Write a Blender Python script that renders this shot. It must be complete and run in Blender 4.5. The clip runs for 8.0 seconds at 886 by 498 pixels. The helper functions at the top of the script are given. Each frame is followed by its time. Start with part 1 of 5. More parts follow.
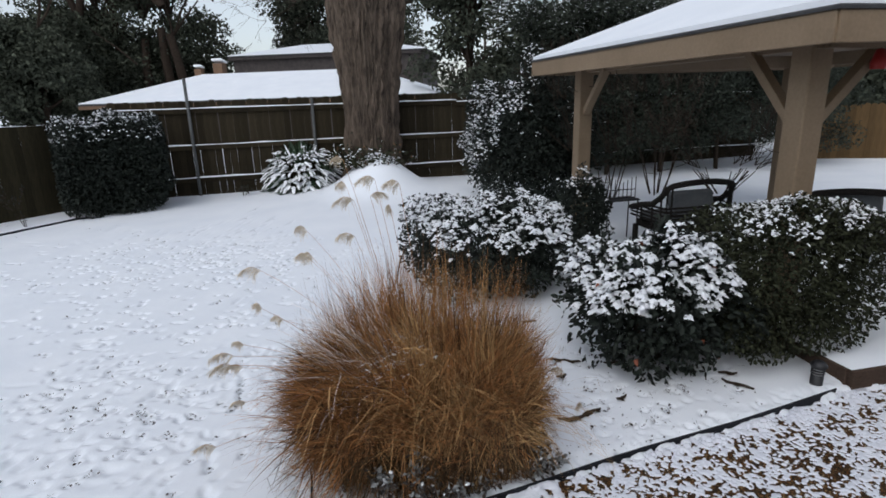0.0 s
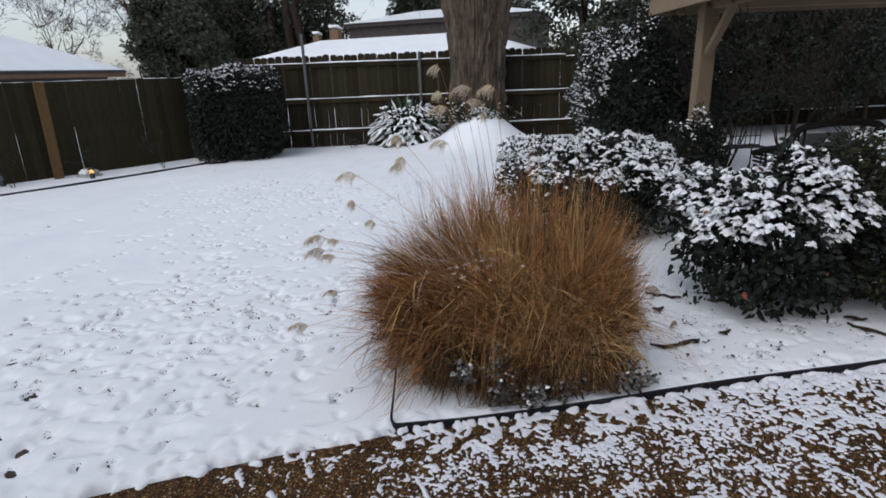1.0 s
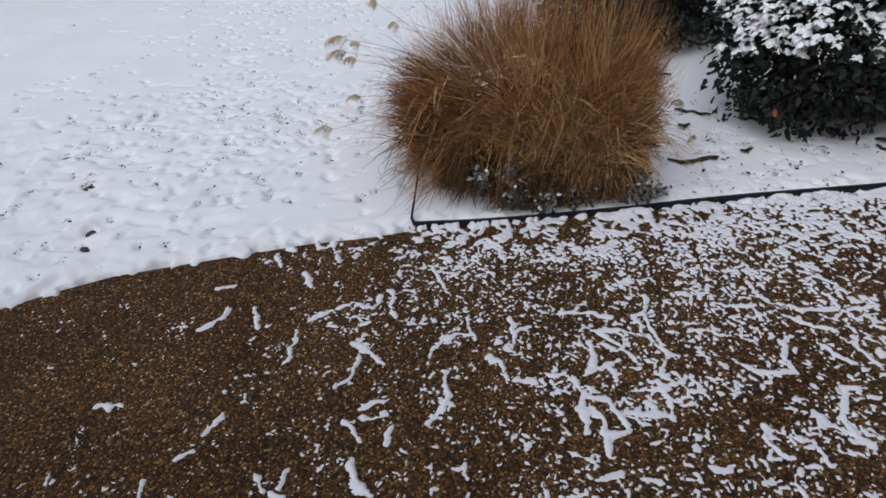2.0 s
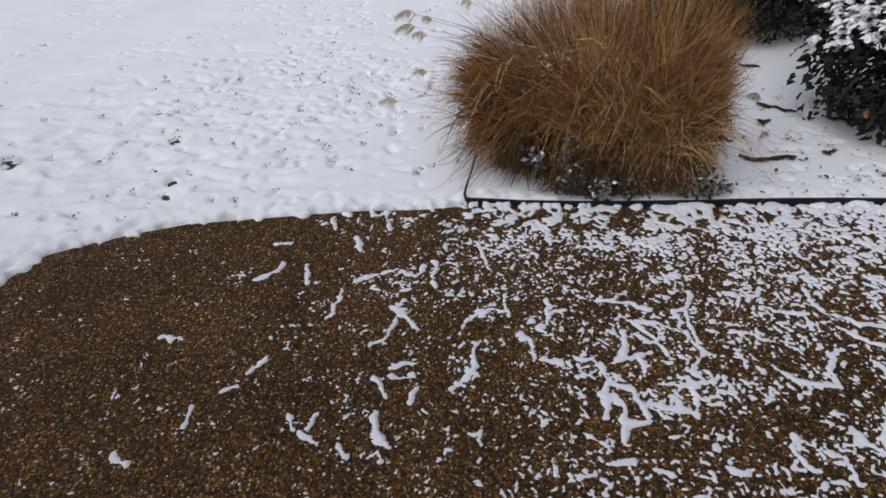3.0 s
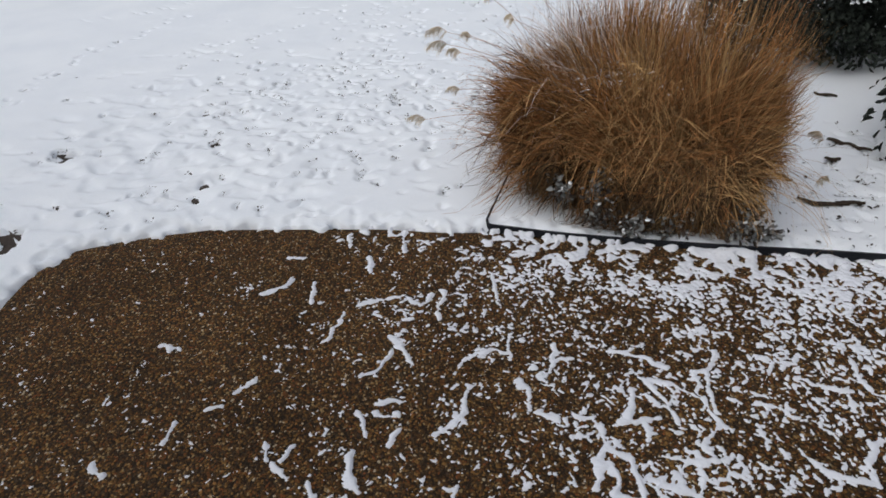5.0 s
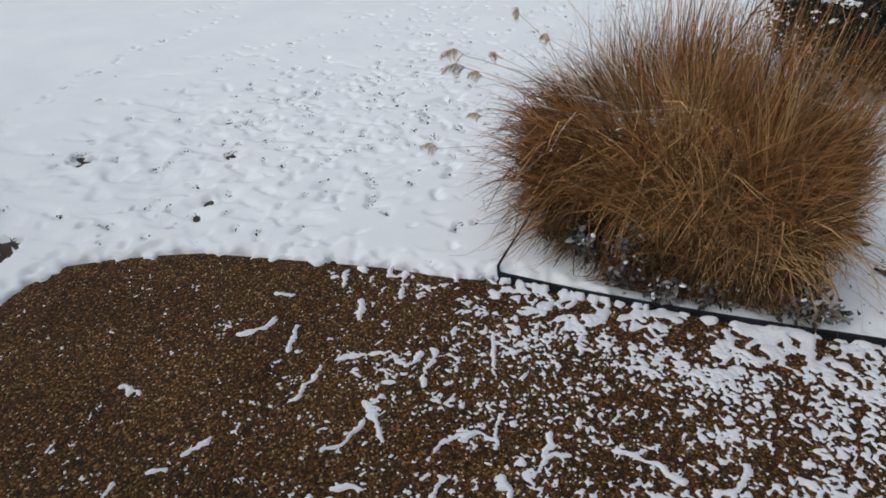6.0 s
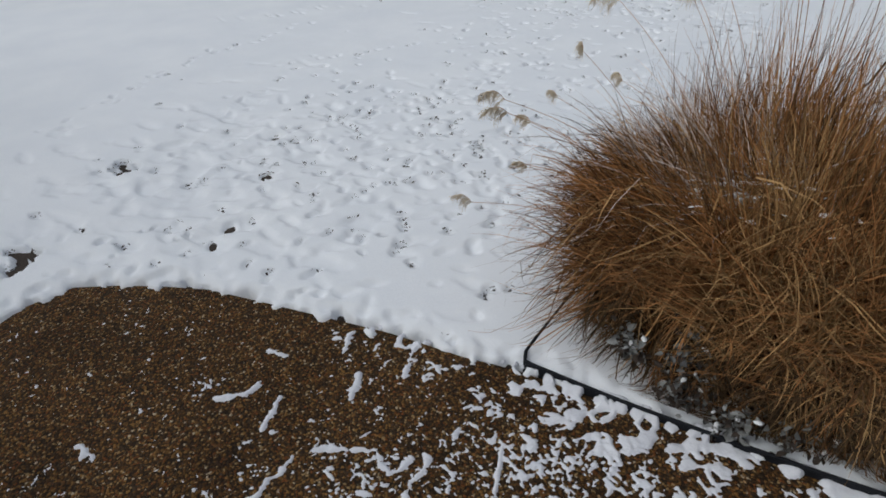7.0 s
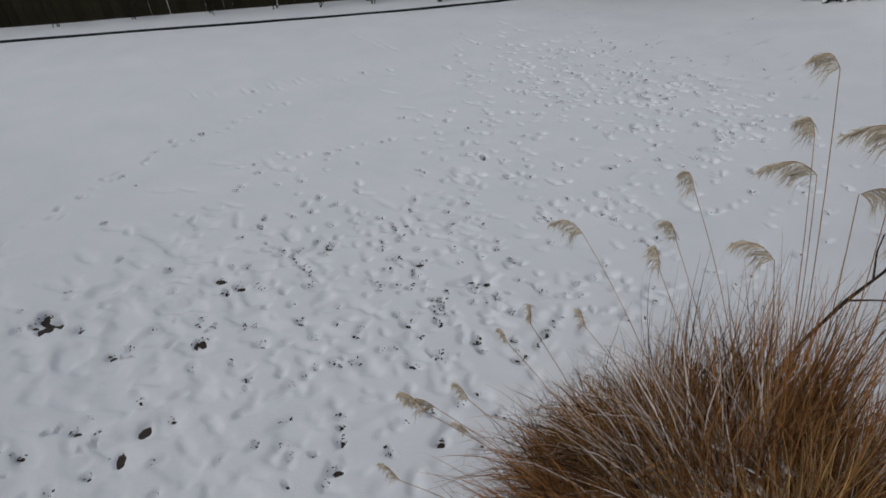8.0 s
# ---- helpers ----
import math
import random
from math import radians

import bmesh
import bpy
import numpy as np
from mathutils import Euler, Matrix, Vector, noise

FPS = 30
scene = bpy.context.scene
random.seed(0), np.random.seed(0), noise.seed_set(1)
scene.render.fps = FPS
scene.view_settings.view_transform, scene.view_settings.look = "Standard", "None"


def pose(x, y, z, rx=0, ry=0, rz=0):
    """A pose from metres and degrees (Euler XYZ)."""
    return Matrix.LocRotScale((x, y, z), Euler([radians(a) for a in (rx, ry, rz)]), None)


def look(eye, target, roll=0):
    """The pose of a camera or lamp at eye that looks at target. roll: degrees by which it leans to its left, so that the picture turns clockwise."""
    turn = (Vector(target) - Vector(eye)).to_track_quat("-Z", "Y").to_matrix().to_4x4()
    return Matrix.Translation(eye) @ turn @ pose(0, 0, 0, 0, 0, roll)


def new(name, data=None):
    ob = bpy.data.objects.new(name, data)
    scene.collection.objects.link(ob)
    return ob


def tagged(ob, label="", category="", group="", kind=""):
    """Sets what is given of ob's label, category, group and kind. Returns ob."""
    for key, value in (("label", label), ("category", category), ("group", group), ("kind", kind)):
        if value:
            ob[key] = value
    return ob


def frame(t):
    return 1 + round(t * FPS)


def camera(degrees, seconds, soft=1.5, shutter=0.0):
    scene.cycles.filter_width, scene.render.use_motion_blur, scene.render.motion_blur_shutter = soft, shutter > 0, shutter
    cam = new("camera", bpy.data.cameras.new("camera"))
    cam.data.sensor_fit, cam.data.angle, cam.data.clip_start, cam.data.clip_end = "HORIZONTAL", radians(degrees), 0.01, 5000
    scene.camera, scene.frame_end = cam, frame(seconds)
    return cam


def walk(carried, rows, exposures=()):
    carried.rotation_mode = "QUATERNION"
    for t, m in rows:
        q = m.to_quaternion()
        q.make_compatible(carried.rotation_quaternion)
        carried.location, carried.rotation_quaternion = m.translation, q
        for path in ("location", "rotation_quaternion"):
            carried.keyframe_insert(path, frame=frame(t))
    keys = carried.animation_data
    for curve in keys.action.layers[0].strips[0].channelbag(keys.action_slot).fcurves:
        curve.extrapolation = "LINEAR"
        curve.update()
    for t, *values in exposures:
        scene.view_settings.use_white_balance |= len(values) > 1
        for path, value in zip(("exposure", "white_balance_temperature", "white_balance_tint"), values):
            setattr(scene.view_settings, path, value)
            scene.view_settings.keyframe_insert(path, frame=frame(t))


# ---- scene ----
cam = camera(78.1, 8.0, soft=1.7)
PATH = [
    (0, (0.315, 0.136, 1.969), (0.07, 2.047, 1.43), -1.8),
    (0.5, (0.342, 0.12, 1.688), (-0.159, 1.98, 1.149), -2.0),
    (1, (0.383, 0.068, 1.592), (-0.22, 1.873, 0.98), -2.2),
    (1.5, (0.422, 0.002, 1.56), (-0.206, 1.658, 0.629), -2.2),
    (2, (0.488, -0.033, 1.586), (-0.141, 1.446, 0.396), -2.4),
    (3.5, (0.663, -0.045, 1.597), (-0.276, 1.226, 0.372), -3.1),
    (4, (0.696, -0.019, 1.597), (-0.278, 1.225, 0.371), -3.1),
    (4.5, (0.715, 0.06, 1.619), (-0.282, 1.284, 0.392), -3.0),
    (4.7, (0.716, 0.114, 1.624), (-0.291, 1.331, 0.397), -3.0),
    (5.8, (0.664, 0.551, 1.581), (-0.466, 1.675, 0.372), -3.3),
    (6, (0.648, 0.639, 1.597), (-0.524, 1.71, 0.381), -3.3),
    (6.5, (0.572, 0.848, 1.573), (-0.723, 1.787, 0.373), -3.5),
    (7, (0.44, 1.11, 1.565), (-0.917, 1.969, 0.373), -3.4),
    (7.5, (0.202, 1.435, 1.705), (-1.153, 2.286, 0.506), -3.1),
    (7.8, (0.038, 1.636, 1.988), (-1.339, 2.508, 0.829), -2.9),
    (8, (-0.095, 1.837, 2.086), (-1.474, 2.676, 0.904), -3.2),
]
walk(cam, [(t, look(eye, target, roll)) for t, eye, target, roll in PATH],
     exposures=[(0.0, 0.05, 6300, 9), (2.0, 0.03, 6480, 11), (4.5, 0.14, 6680, 9), (6.5, -0.05, 6600, 6), (7.4, -0.26, 6600, 7), (7.8, -0.47, 6680, 8), (8.0, -0.66, 6720, 8)])

# ---- sky and light: an overcast winter day ----
SUN_EL, SUN_AZ = radians(55), radians(200)
world = bpy.data.worlds.new("overcast_sky")
scene.world = world
world.use_nodes = True
wt = world.node_tree
sky = wt.nodes.new("ShaderNodeTexSky")
sky.sky_type, sky.sun_disc = "NISHITA", False
sky.sun_elevation, sky.sun_rotation, sky.dust_density = SUN_EL, SUN_AZ, 1.5
grey = wt.nodes.new("ShaderNodeHueSaturation")
grey.inputs["Saturation"].default_value = 0.42
wt.links.new(sky.outputs[0], grey.inputs["Color"])
wt.links.new(grey.outputs[0], wt.nodes["Background"].inputs["Color"])
wt.nodes["Background"].inputs["Strength"].default_value = 0.15
sun = new("sun", bpy.data.lights.new("sun", "SUN"))
sun.data.energy, sun.data.angle, sun.data.color = 0.8, radians(60), (1.0, 0.99, 0.97)
sun.matrix_world = look((3 * math.sin(SUN_AZ), 3 * math.cos(SUN_AZ), 2.7), (0, 0, 0))


# ---- materials ----
def material(name, low, high, scale=8.0, rough=0.8, bump=0.3, fine=60.0, metal=0.0, island=0.0, piece=0.0, stretch=(1, 1, 1), spec=0.5):
    """Two colours mixed by broad and fine noise, with relief; island, piece: how much single pieces differ."""
    m = bpy.data.materials.new(name)
    m.use_nodes = True
    n, l = m.node_tree.nodes, m.node_tree.links
    b = n["Principled BSDF"]
    b.inputs["Roughness"].default_value, b.inputs["Metallic"].default_value = rough, metal
    b.inputs["Specular IOR Level"].default_value = spec
    co = n.new("ShaderNodeTexCoord")
    mp = n.new("ShaderNodeMapping")
    mp.inputs["Scale"].default_value = stretch
    l.new(co.outputs["Object"], mp.inputs["Vector"])
    big, small = n.new("ShaderNodeTexNoise"), n.new("ShaderNodeTexNoise")
    big.inputs["Scale"].default_value, small.inputs["Scale"].default_value = scale, fine
    big.inputs["Detail"].default_value, small.inputs["Detail"].default_value = 4, 3
    l.new(mp.outputs[0], big.inputs["Vector"])
    l.new(mp.outputs[0], small.inputs["Vector"])
    mix = n.new("ShaderNodeMix")
    mix.data_type = "RGBA"
    mix.inputs["A"].default_value, mix.inputs["B"].default_value = (*low, 1), (*high, 1)
    add = n.new("ShaderNodeMath")
    add.operation = "MULTIPLY_ADD"
    l.new(small.outputs["Fac"], add.inputs[0])
    add.inputs[1].default_value = 0.6
    l.new(big.outputs["Fac"], add.inputs[2])
    rng = n.new("ShaderNodeMapRange")
    rng.inputs["From Min"].default_value, rng.inputs["From Max"].default_value = 0.45, 1.15
    l.new(add.outputs[0], rng.inputs["Value"])
    l.new(rng.outputs[0], mix.inputs["Factor"])
    col = mix.outputs["Result"]
    for amount, node, out in ((island, "ShaderNodeNewGeometry", "Random Per Island"), (piece, "ShaderNodeObjectInfo", "Random")):
        if amount:
            src, hsv, span = n.new(node), n.new("ShaderNodeHueSaturation"), n.new("ShaderNodeMapRange")
            span.inputs["To Min"].default_value, span.inputs["To Max"].default_value = 1 - amount, 1 + amount
            l.new(src.outputs[out], span.inputs["Value"])
            l.new(span.outputs[0], hsv.inputs["Value"])
            l.new(col, hsv.inputs["Color"])
            col = hsv.outputs["Color"]
    l.new(col, b.inputs["Base Color"])
    if bump:
        bp = n.new("ShaderNodeBump")
        bp.inputs["Strength"].default_value, bp.inputs["Distance"].default_value = bump, 0.01
        l.new(add.outputs[0], bp.inputs["Height"])
        l.new(bp.outputs[0], b.inputs["Normal"])
    return m


def aggregate_material():
    """Wet exposed aggregate: small rounded stones of brown, ochre and grey in a dark matrix."""
    m = material("wet_exposed_aggregate", (0.02, 0.015, 0.01), (0.06, 0.04, 0.025), 3.0, 0.75, 0.0, spec=0.1)
    n, l = m.node_tree.nodes, m.node_tree.links
    b, co = n["Principled BSDF"], n["Texture Coordinate"]
    warp = n.new("ShaderNodeTexNoise")
    warp.inputs["Scale"].default_value = 45
    off = n.new("ShaderNodeVectorMath")
    off.operation = "MULTIPLY_ADD"
    l.new(co.outputs["Object"], warp.inputs["Vector"])
    l.new(warp.outputs["Color"], off.inputs[0])
    off.inputs[1].default_value = (0.016, 0.016, 0.016)
    l.new(co.outputs["Object"], off.inputs[2])
    v = n.new("ShaderNodeTexVoronoi")
    v.inputs["Scale"].default_value, v.inputs["Randomness"].default_value = 115, 1.0
    l.new(off.outputs[0], v.inputs["Vector"])
    ramp = n.new("ShaderNodeValToRGB")
    ramp.color_ramp.interpolation = "CONSTANT"
    cols = [(0, (0.05, 0.029, 0.015)), (0.2, (0.1, 0.049, 0.018)), (0.4, (0.155, 0.079, 0.026)), (0.55, (0.075, 0.049, 0.028)),
            (0.68, (0.26, 0.138, 0.042)), (0.82, (0.18, 0.067, 0.021)), (0.91, (0.36, 0.24, 0.11)), (0.975, (0.54, 0.44, 0.3))]
    els = ramp.color_ramp.elements
    while len(els) < len(cols):
        els.new(0.5)
    for e, (p, c) in zip(els, cols):
        e.position, e.color = p, (*c, 1)
    sep = n.new("ShaderNodeSeparateColor")
    l.new(v.outputs["Color"], sep.inputs[0])
    l.new(sep.outputs[0], ramp.inputs[0])
    edge = n.new("ShaderNodeMapRange")
    edge.inputs["From Min"].default_value, edge.inputs["From Max"].default_value = 0.45, 0.72
    l.new(v.outputs["Distance"], edge.inputs["Value"])
    mix = n.new("ShaderNodeMix")
    mix.data_type = "RGBA"
    l.new(edge.outputs[0], mix.inputs["Factor"])
    l.new(ramp.outputs[0], mix.inputs["A"])
    mix.inputs["B"].default_value = (0.028, 0.019, 0.012, 1)
    tone = n.new("ShaderNodeTexNoise")
    tone.inputs["Scale"].default_value = 2.2
    l.new(co.outputs["Object"], tone.inputs["Vector"])
    hsv, span = n.new("ShaderNodeHueSaturation"), n.new("ShaderNodeMapRange")
    span.inputs["To Min"].default_value, span.inputs["To Max"].default_value = 0.3, 1.25
    l.new(tone.outputs["Fac"], span.inputs["Value"])
    l.new(span.outputs[0], hsv.inputs["Value"])
    l.new(mix.outputs["Result"], hsv.inputs["Color"])
    l.new(hsv.outputs[0], b.inputs["Base Color"])
    bp = n.new("ShaderNodeBump")
    bp.invert = True
    bp.inputs["Strength"].default_value, bp.inputs["Distance"].default_value = 0.9, 0.006
    l.new(v.outputs["Distance"], bp.inputs["Height"])
    l.new(bp.outputs[0], b.inputs["Normal"])
    return m


def pebble_material():
    """Single stones, each of one tone, slightly glossy from the wet."""
    m = material("wet_pebble", (0.3, 0.28, 0.27), (1.0, 0.94, 0.9), 5.0, 0.7, 0.1, 300, spec=0.15)
    n, l = m.node_tree.nodes, m.node_tree.links
    geo, ramp, mix = n.new("ShaderNodeNewGeometry"), n.new("ShaderNodeValToRGB"), n.new("ShaderNodeMix")
    ramp.color_ramp.interpolation = "CONSTANT"
    els = ramp.color_ramp.elements
    cols = [(0, (0.06, 0.035, 0.021)), (0.2, (0.12, 0.057, 0.024)), (0.4, (0.2, 0.098, 0.036)), (0.54, (0.09, 0.06, 0.042)),
            (0.68, (0.36, 0.18, 0.055)), (0.8, (0.26, 0.09, 0.03)), (0.9, (0.48, 0.32, 0.16)), (0.965, (0.66, 0.56, 0.42))]
    while len(els) < len(cols):
        els.new(0.5)
    for e, (p, c) in zip(els, cols):
        e.position, e.color = p, (*c, 1)
    l.new(geo.outputs["Random Per Island"], ramp.inputs[0])
    mix.data_type, mix.blend_type = "RGBA", "MULTIPLY"
    mix.inputs["Factor"].default_value = 1.0
    old = n["Principled BSDF"].inputs["Base Color"].links[0].from_socket
    l.new(ramp.outputs[0], mix.inputs["A"])
    l.new(old, mix.inputs["B"])
    l.new(mix.outputs["Result"], n["Principled BSDF"].inputs["Base Color"])
    return m


SNOW = material("snow", (0.8, 0.83, 0.88), (0.9, 0.92, 0.95), 2.0, 0.7, 0.25, 140, spec=0.2)
SNOW_CAP = material("snow_cap", (0.86, 0.88, 0.92), (0.93, 0.94, 0.96), 6.0, 0.7, 0.3, 90, spec=0.2)
THIN_SNOW = material("thin_wet_snow", (0.68, 0.7, 0.77), (0.84, 0.85, 0.9), 9.0, 0.65, 0.3, 120, spec=0.25)
AGGREGATE = aggregate_material()
SOIL = material("brown_winter_turf", (0.022, 0.016, 0.013), (0.065, 0.047, 0.036), 9.0, 0.95, 0.8, 120)
PEBBLE = pebble_material()
EDGING = material("black_plastic_edging", (0.01, 0.011, 0.014), (0.024, 0.026, 0.032), 5.0, 0.75, 0.2, spec=0.15)
BLADE = material("dry_grass_blade", (0.12, 0.05, 0.019), (0.5, 0.24, 0.09), 9.0, 0.7, 0.0, 50, island=0.7, spec=0.2)
# Old brown, darkened further to stand for shade low in the clump.
BLADE_OLD = material("old_grass_blade", (0.038, 0.021, 0.011), (0.19, 0.105, 0.05), 11.0, 0.75, 0.0, 40, island=0.75, spec=0.2)
# Darker copy of the blade colour, standing in for shade inside the clump.
BLADE_DARK = material("shaded_grass_blade", (0.025, 0.017, 0.01), (0.11, 0.068, 0.032), 11.0, 0.8, 0.0, 40, island=0.6, spec=0.15)
BLADE_PALE = material("bleached_grass_blade", (0.27, 0.145, 0.056), (0.6, 0.385, 0.175), 3.0, 0.7, 0.0, 40, island=0.5, spec=0.25)
BLADE_FROST = material("frosted_grass_blade", (0.4, 0.29, 0.22), (0.85, 0.8, 0.78), 14.0, 0.75, 0.0, 40, island=0.4, spec=0.2)
PLUME = material("seed_plume", (0.5, 0.41, 0.28), (0.75, 0.66, 0.52), 20.0, 0.9, 0.0, 80, island=0.25)
LEAF = material("evergreen_leaf", (0.009, 0.0125, 0.01), (0.025, 0.031, 0.024), 5.0, 0.6, 0.0, 30, island=0.5, spec=0.2)
LEAF_BOX = material("olive_hedge_leaf", (0.016, 0.019, 0.01), (0.045, 0.048, 0.026), 5.0, 0.65, 0.0, 30, island=0.5, spec=0.15)
LEAF_GREY = material("frosted_leaf", (0.1, 0.1, 0.09), (0.36, 0.37, 0.37), 20.0, 0.8, 0.0, 60, island=0.3)
LEAF_RED = material("red_brown_leaf", (0.12, 0.03, 0.015), (0.3, 0.09, 0.04), 20.0, 0.6, 0.0, 60, island=0.3)
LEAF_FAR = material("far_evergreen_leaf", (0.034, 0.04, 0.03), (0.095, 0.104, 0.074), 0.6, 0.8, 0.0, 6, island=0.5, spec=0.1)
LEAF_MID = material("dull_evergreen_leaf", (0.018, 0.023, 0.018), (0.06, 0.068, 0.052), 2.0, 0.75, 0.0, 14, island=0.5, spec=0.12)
SWORD = material("sword_leaf", (0.014, 0.03, 0.016), (0.045, 0.075, 0.035), 4.0, 0.4, 0.0, 30, island=0.4)
TWIG = material("twig_bark", (0.022, 0.016, 0.012), (0.06, 0.044, 0.033), 12.0, 0.9, 0.3, spec=0.12)
BARK = material("tree_bark", (0.014, 0.011, 0.009), (0.17, 0.13, 0.1), 9.0, 0.95, 1.0, 40, stretch=(1, 1, 0.22), spec=0.12)
FENCE_OLD = material("weathered_fence_wood", (0.012, 0.0095, 0.006), (0.046, 0.036, 0.021), 3.0, 0.9, 0.4, 60, piece=0.3, stretch=(1, 1, 0.12), spec=0.12)
FENCE_MOSS = material("mossy_fence_wood", (0.011, 0.01, 0.006), (0.045, 0.037, 0.02), 1.2, 0.9, 0.4, 60, piece=0.25, stretch=(1, 1, 0.15), spec=0.12)
FENCE_NEW = material("brown_fence_wood", (0.06, 0.036, 0.016), (0.14, 0.088, 0.04), 3.0, 0.85, 0.3, 60, piece=0.25, stretch=(1, 1, 0.12), spec=0.12)
DECK = material("dark_deck_timber", (0.045, 0.03, 0.022), (0.1, 0.068, 0.05), 4.0, 0.85, 0.3, 60, spec=0.15)
PAVILION = material("tan_stained_timber", (0.18, 0.125, 0.075), (0.27, 0.195, 0.125), 2.0, 0.7, 0.25, 45, piece=0.06)
CEILING = material("tan_soffit_board", (0.17, 0.13, 0.095), (0.25, 0.2, 0.15), 2.0, 0.8, 0.15)
SHINGLE = material("dark_roof_shingle", (0.02, 0.02, 0.022), (0.06, 0.06, 0.06), 9.0, 0.9, 0.5)
METAL = material("galvanised_steel", (0.05, 0.052, 0.052), (0.1, 0.105, 0.105), 6.0, 0.6, 0.1, metal=0.3)
BLACK = material("black_painted_metal", (0.01, 0.01, 0.012), (0.03, 0.03, 0.034), 8.0, 0.5, 0.1)
WICKER = material("dark_wicker", (0.006, 0.005, 0.005), (0.022, 0.018, 0.015), 60.0, 0.8, 0.8, 180, spec=0.15)
CUSHION = material("grey_cushion", (0.06, 0.065, 0.07), (0.11, 0.115, 0.12), 8.0, 0.95, 0.2)
BRICK = material("dark_brick", (0.035, 0.03, 0.028), (0.08, 0.065, 0.06), 7.0, 0.9, 0.4)
SIDING = material("brown_eave_board", (0.12, 0.07, 0.04), (0.2, 0.12, 0.07), 3.0, 0.8, 0.1)
# Tan kept light so the unseen walls bounce light onto the patio.
UNSEEN_WALL = material("tan_unseen_siding", (0.4, 0.35, 0.29), (0.52, 0.46, 0.39), 3.0, 0.85, 0.2)
RED = material("red_plastic", (0.3, 0.015, 0.015), (0.45, 0.03, 0.03), 5.0, 0.4, 0.0)
STONE = material("pale_stone", (0.3, 0.3, 0.3), (0.5, 0.5, 0.48), 9.0, 0.9, 0.5)


# ---- geometry helpers ----
rng = np.random.default_rng(7)


def unit(v):
    return v / np.maximum(np.linalg.norm(v, axis=-1, keepdims=True), 1e-9)


def hashed(i, j, seed):
    h = np.sin(i * 127.1 + j * 311.7 + seed * 74.7) * 43758.5453
    return h - np.floor(h)


def vnoise(x, y, seed=0):
    """Smooth value noise from 0 to 1, one cell per unit."""
    i, j = np.floor(x), np.floor(y)
    u, v = x - i, y - j
    u, v = u * u * (3 - 2 * u), v * v * (3 - 2 * v)
    a = hashed(i, j, seed) * (1 - u) + hashed(i + 1, j, seed) * u
    b = hashed(i, j + 1, seed) * (1 - u) + hashed(i + 1, j + 1, seed) * u
    return a * (1 - v) + b * v


def fbm(x, y, seed=0, octaves=3):
    total, amp, s = 0, 0.5, 0
    for k in range(octaves):
        total, s = total + amp * vnoise(x * 2**k, y * 2**k, seed + k), s + amp
        amp *= 0.5
    return total / s


def smooth(a, b, x):
    t = np.clip((x - a) / (b - a), 0, 1)
    return t * t * (3 - 2 * t)


def mesh_np(name, verts, faces, mat, shade=True):
    """A mesh of one face size from arrays."""
    me = bpy.data.meshes.new(name)
    verts, faces = np.asarray(verts, np.float32), np.asarray(faces, np.int32)
    me.vertices.add(len(verts))
    me.vertices.foreach_set("co", verts.ravel())
    me.loops.add(faces.size)
    me.loops.foreach_set("vertex_index", faces.ravel())
    me.polygons.add(len(faces))
    me.polygons.foreach_set("loop_start", np.arange(0, faces.size, faces.shape[1], dtype=np.int32))
    me.update(calc_edges=True)
    me.validate()
    if shade:
        me.polygons.foreach_set("use_smooth", np.ones(len(me.polygons), bool))
    me.materials.append(mat)
    return me


def rise(x, y):
    """How far the garden lies above the patio: it climbs gently away from the house on all sides."""
    return 0.016 * np.clip(np.hypot(x - 0.35, y - 0.1) - 2.5, 0, 29.5)


def child(name, me, parent, label="", kind=""):
    ob = new(name, me)
    ob.parent = parent
    return tagged(ob, label, kind=kind)


def thing(name, label, category, at=(0, 0, 0), rz=0, group="", kind="", me=None):
    ob = new(name, me)
    ob.matrix_world = pose(at[0], at[1], at[2] + (float(rise(at[0], at[1])) if any(at) else 0), 0, 0, rz)
    return tagged(ob, label, category, group, kind)


def mesh_bm(name, bm, mat, shade=False):
    me = bpy.data.meshes.new(name)
    bm.normal_update()
    bm.to_mesh(me)
    bm.free()
    if shade:
        me.polygons.foreach_set("use_smooth", np.ones(len(me.polygons), bool))
    me.materials.append(mat)
    return me


def part(name, bm, mat, parent, label="", shade=False):
    return child(name, mesh_bm(name, bm, mat, shade), parent, label)


def add_box(bm, lo, hi, m=None, bevel=0.004):
    """A box with eased edges between two corners, moved by m."""
    c = [(a + b) / 2 for a, b in zip(lo, hi)]
    s = [b - a for a, b in zip(lo, hi)]
    made = bmesh.ops.create_cube(bm, size=1, matrix=(m or Matrix()) @ Matrix.Translation(c) @ Matrix.Diagonal((*s, 1)))
    if bevel:
        edges = {e for v in made["verts"] for e in v.link_edges}
        bmesh.ops.bevel(bm, geom=list(edges), offset=bevel, segments=1, affect="EDGES")
    return bm


def box(lo, hi, m=None, bevel=0.004):
    return add_box(bmesh.new(), lo, hi, m, bevel)


def beam(a, b, w, h, bevel=0.004):
    """A squared timber from a to b, w across and h high."""
    a, b = Vector(a), Vector(b)
    d = b - a
    turn = d.to_track_quat("X", "Z").to_matrix().to_4x4()
    return box((0, -w / 2, -h / 2), (d.length, w / 2, h / 2), Matrix.Translation(a) @ turn, bevel)


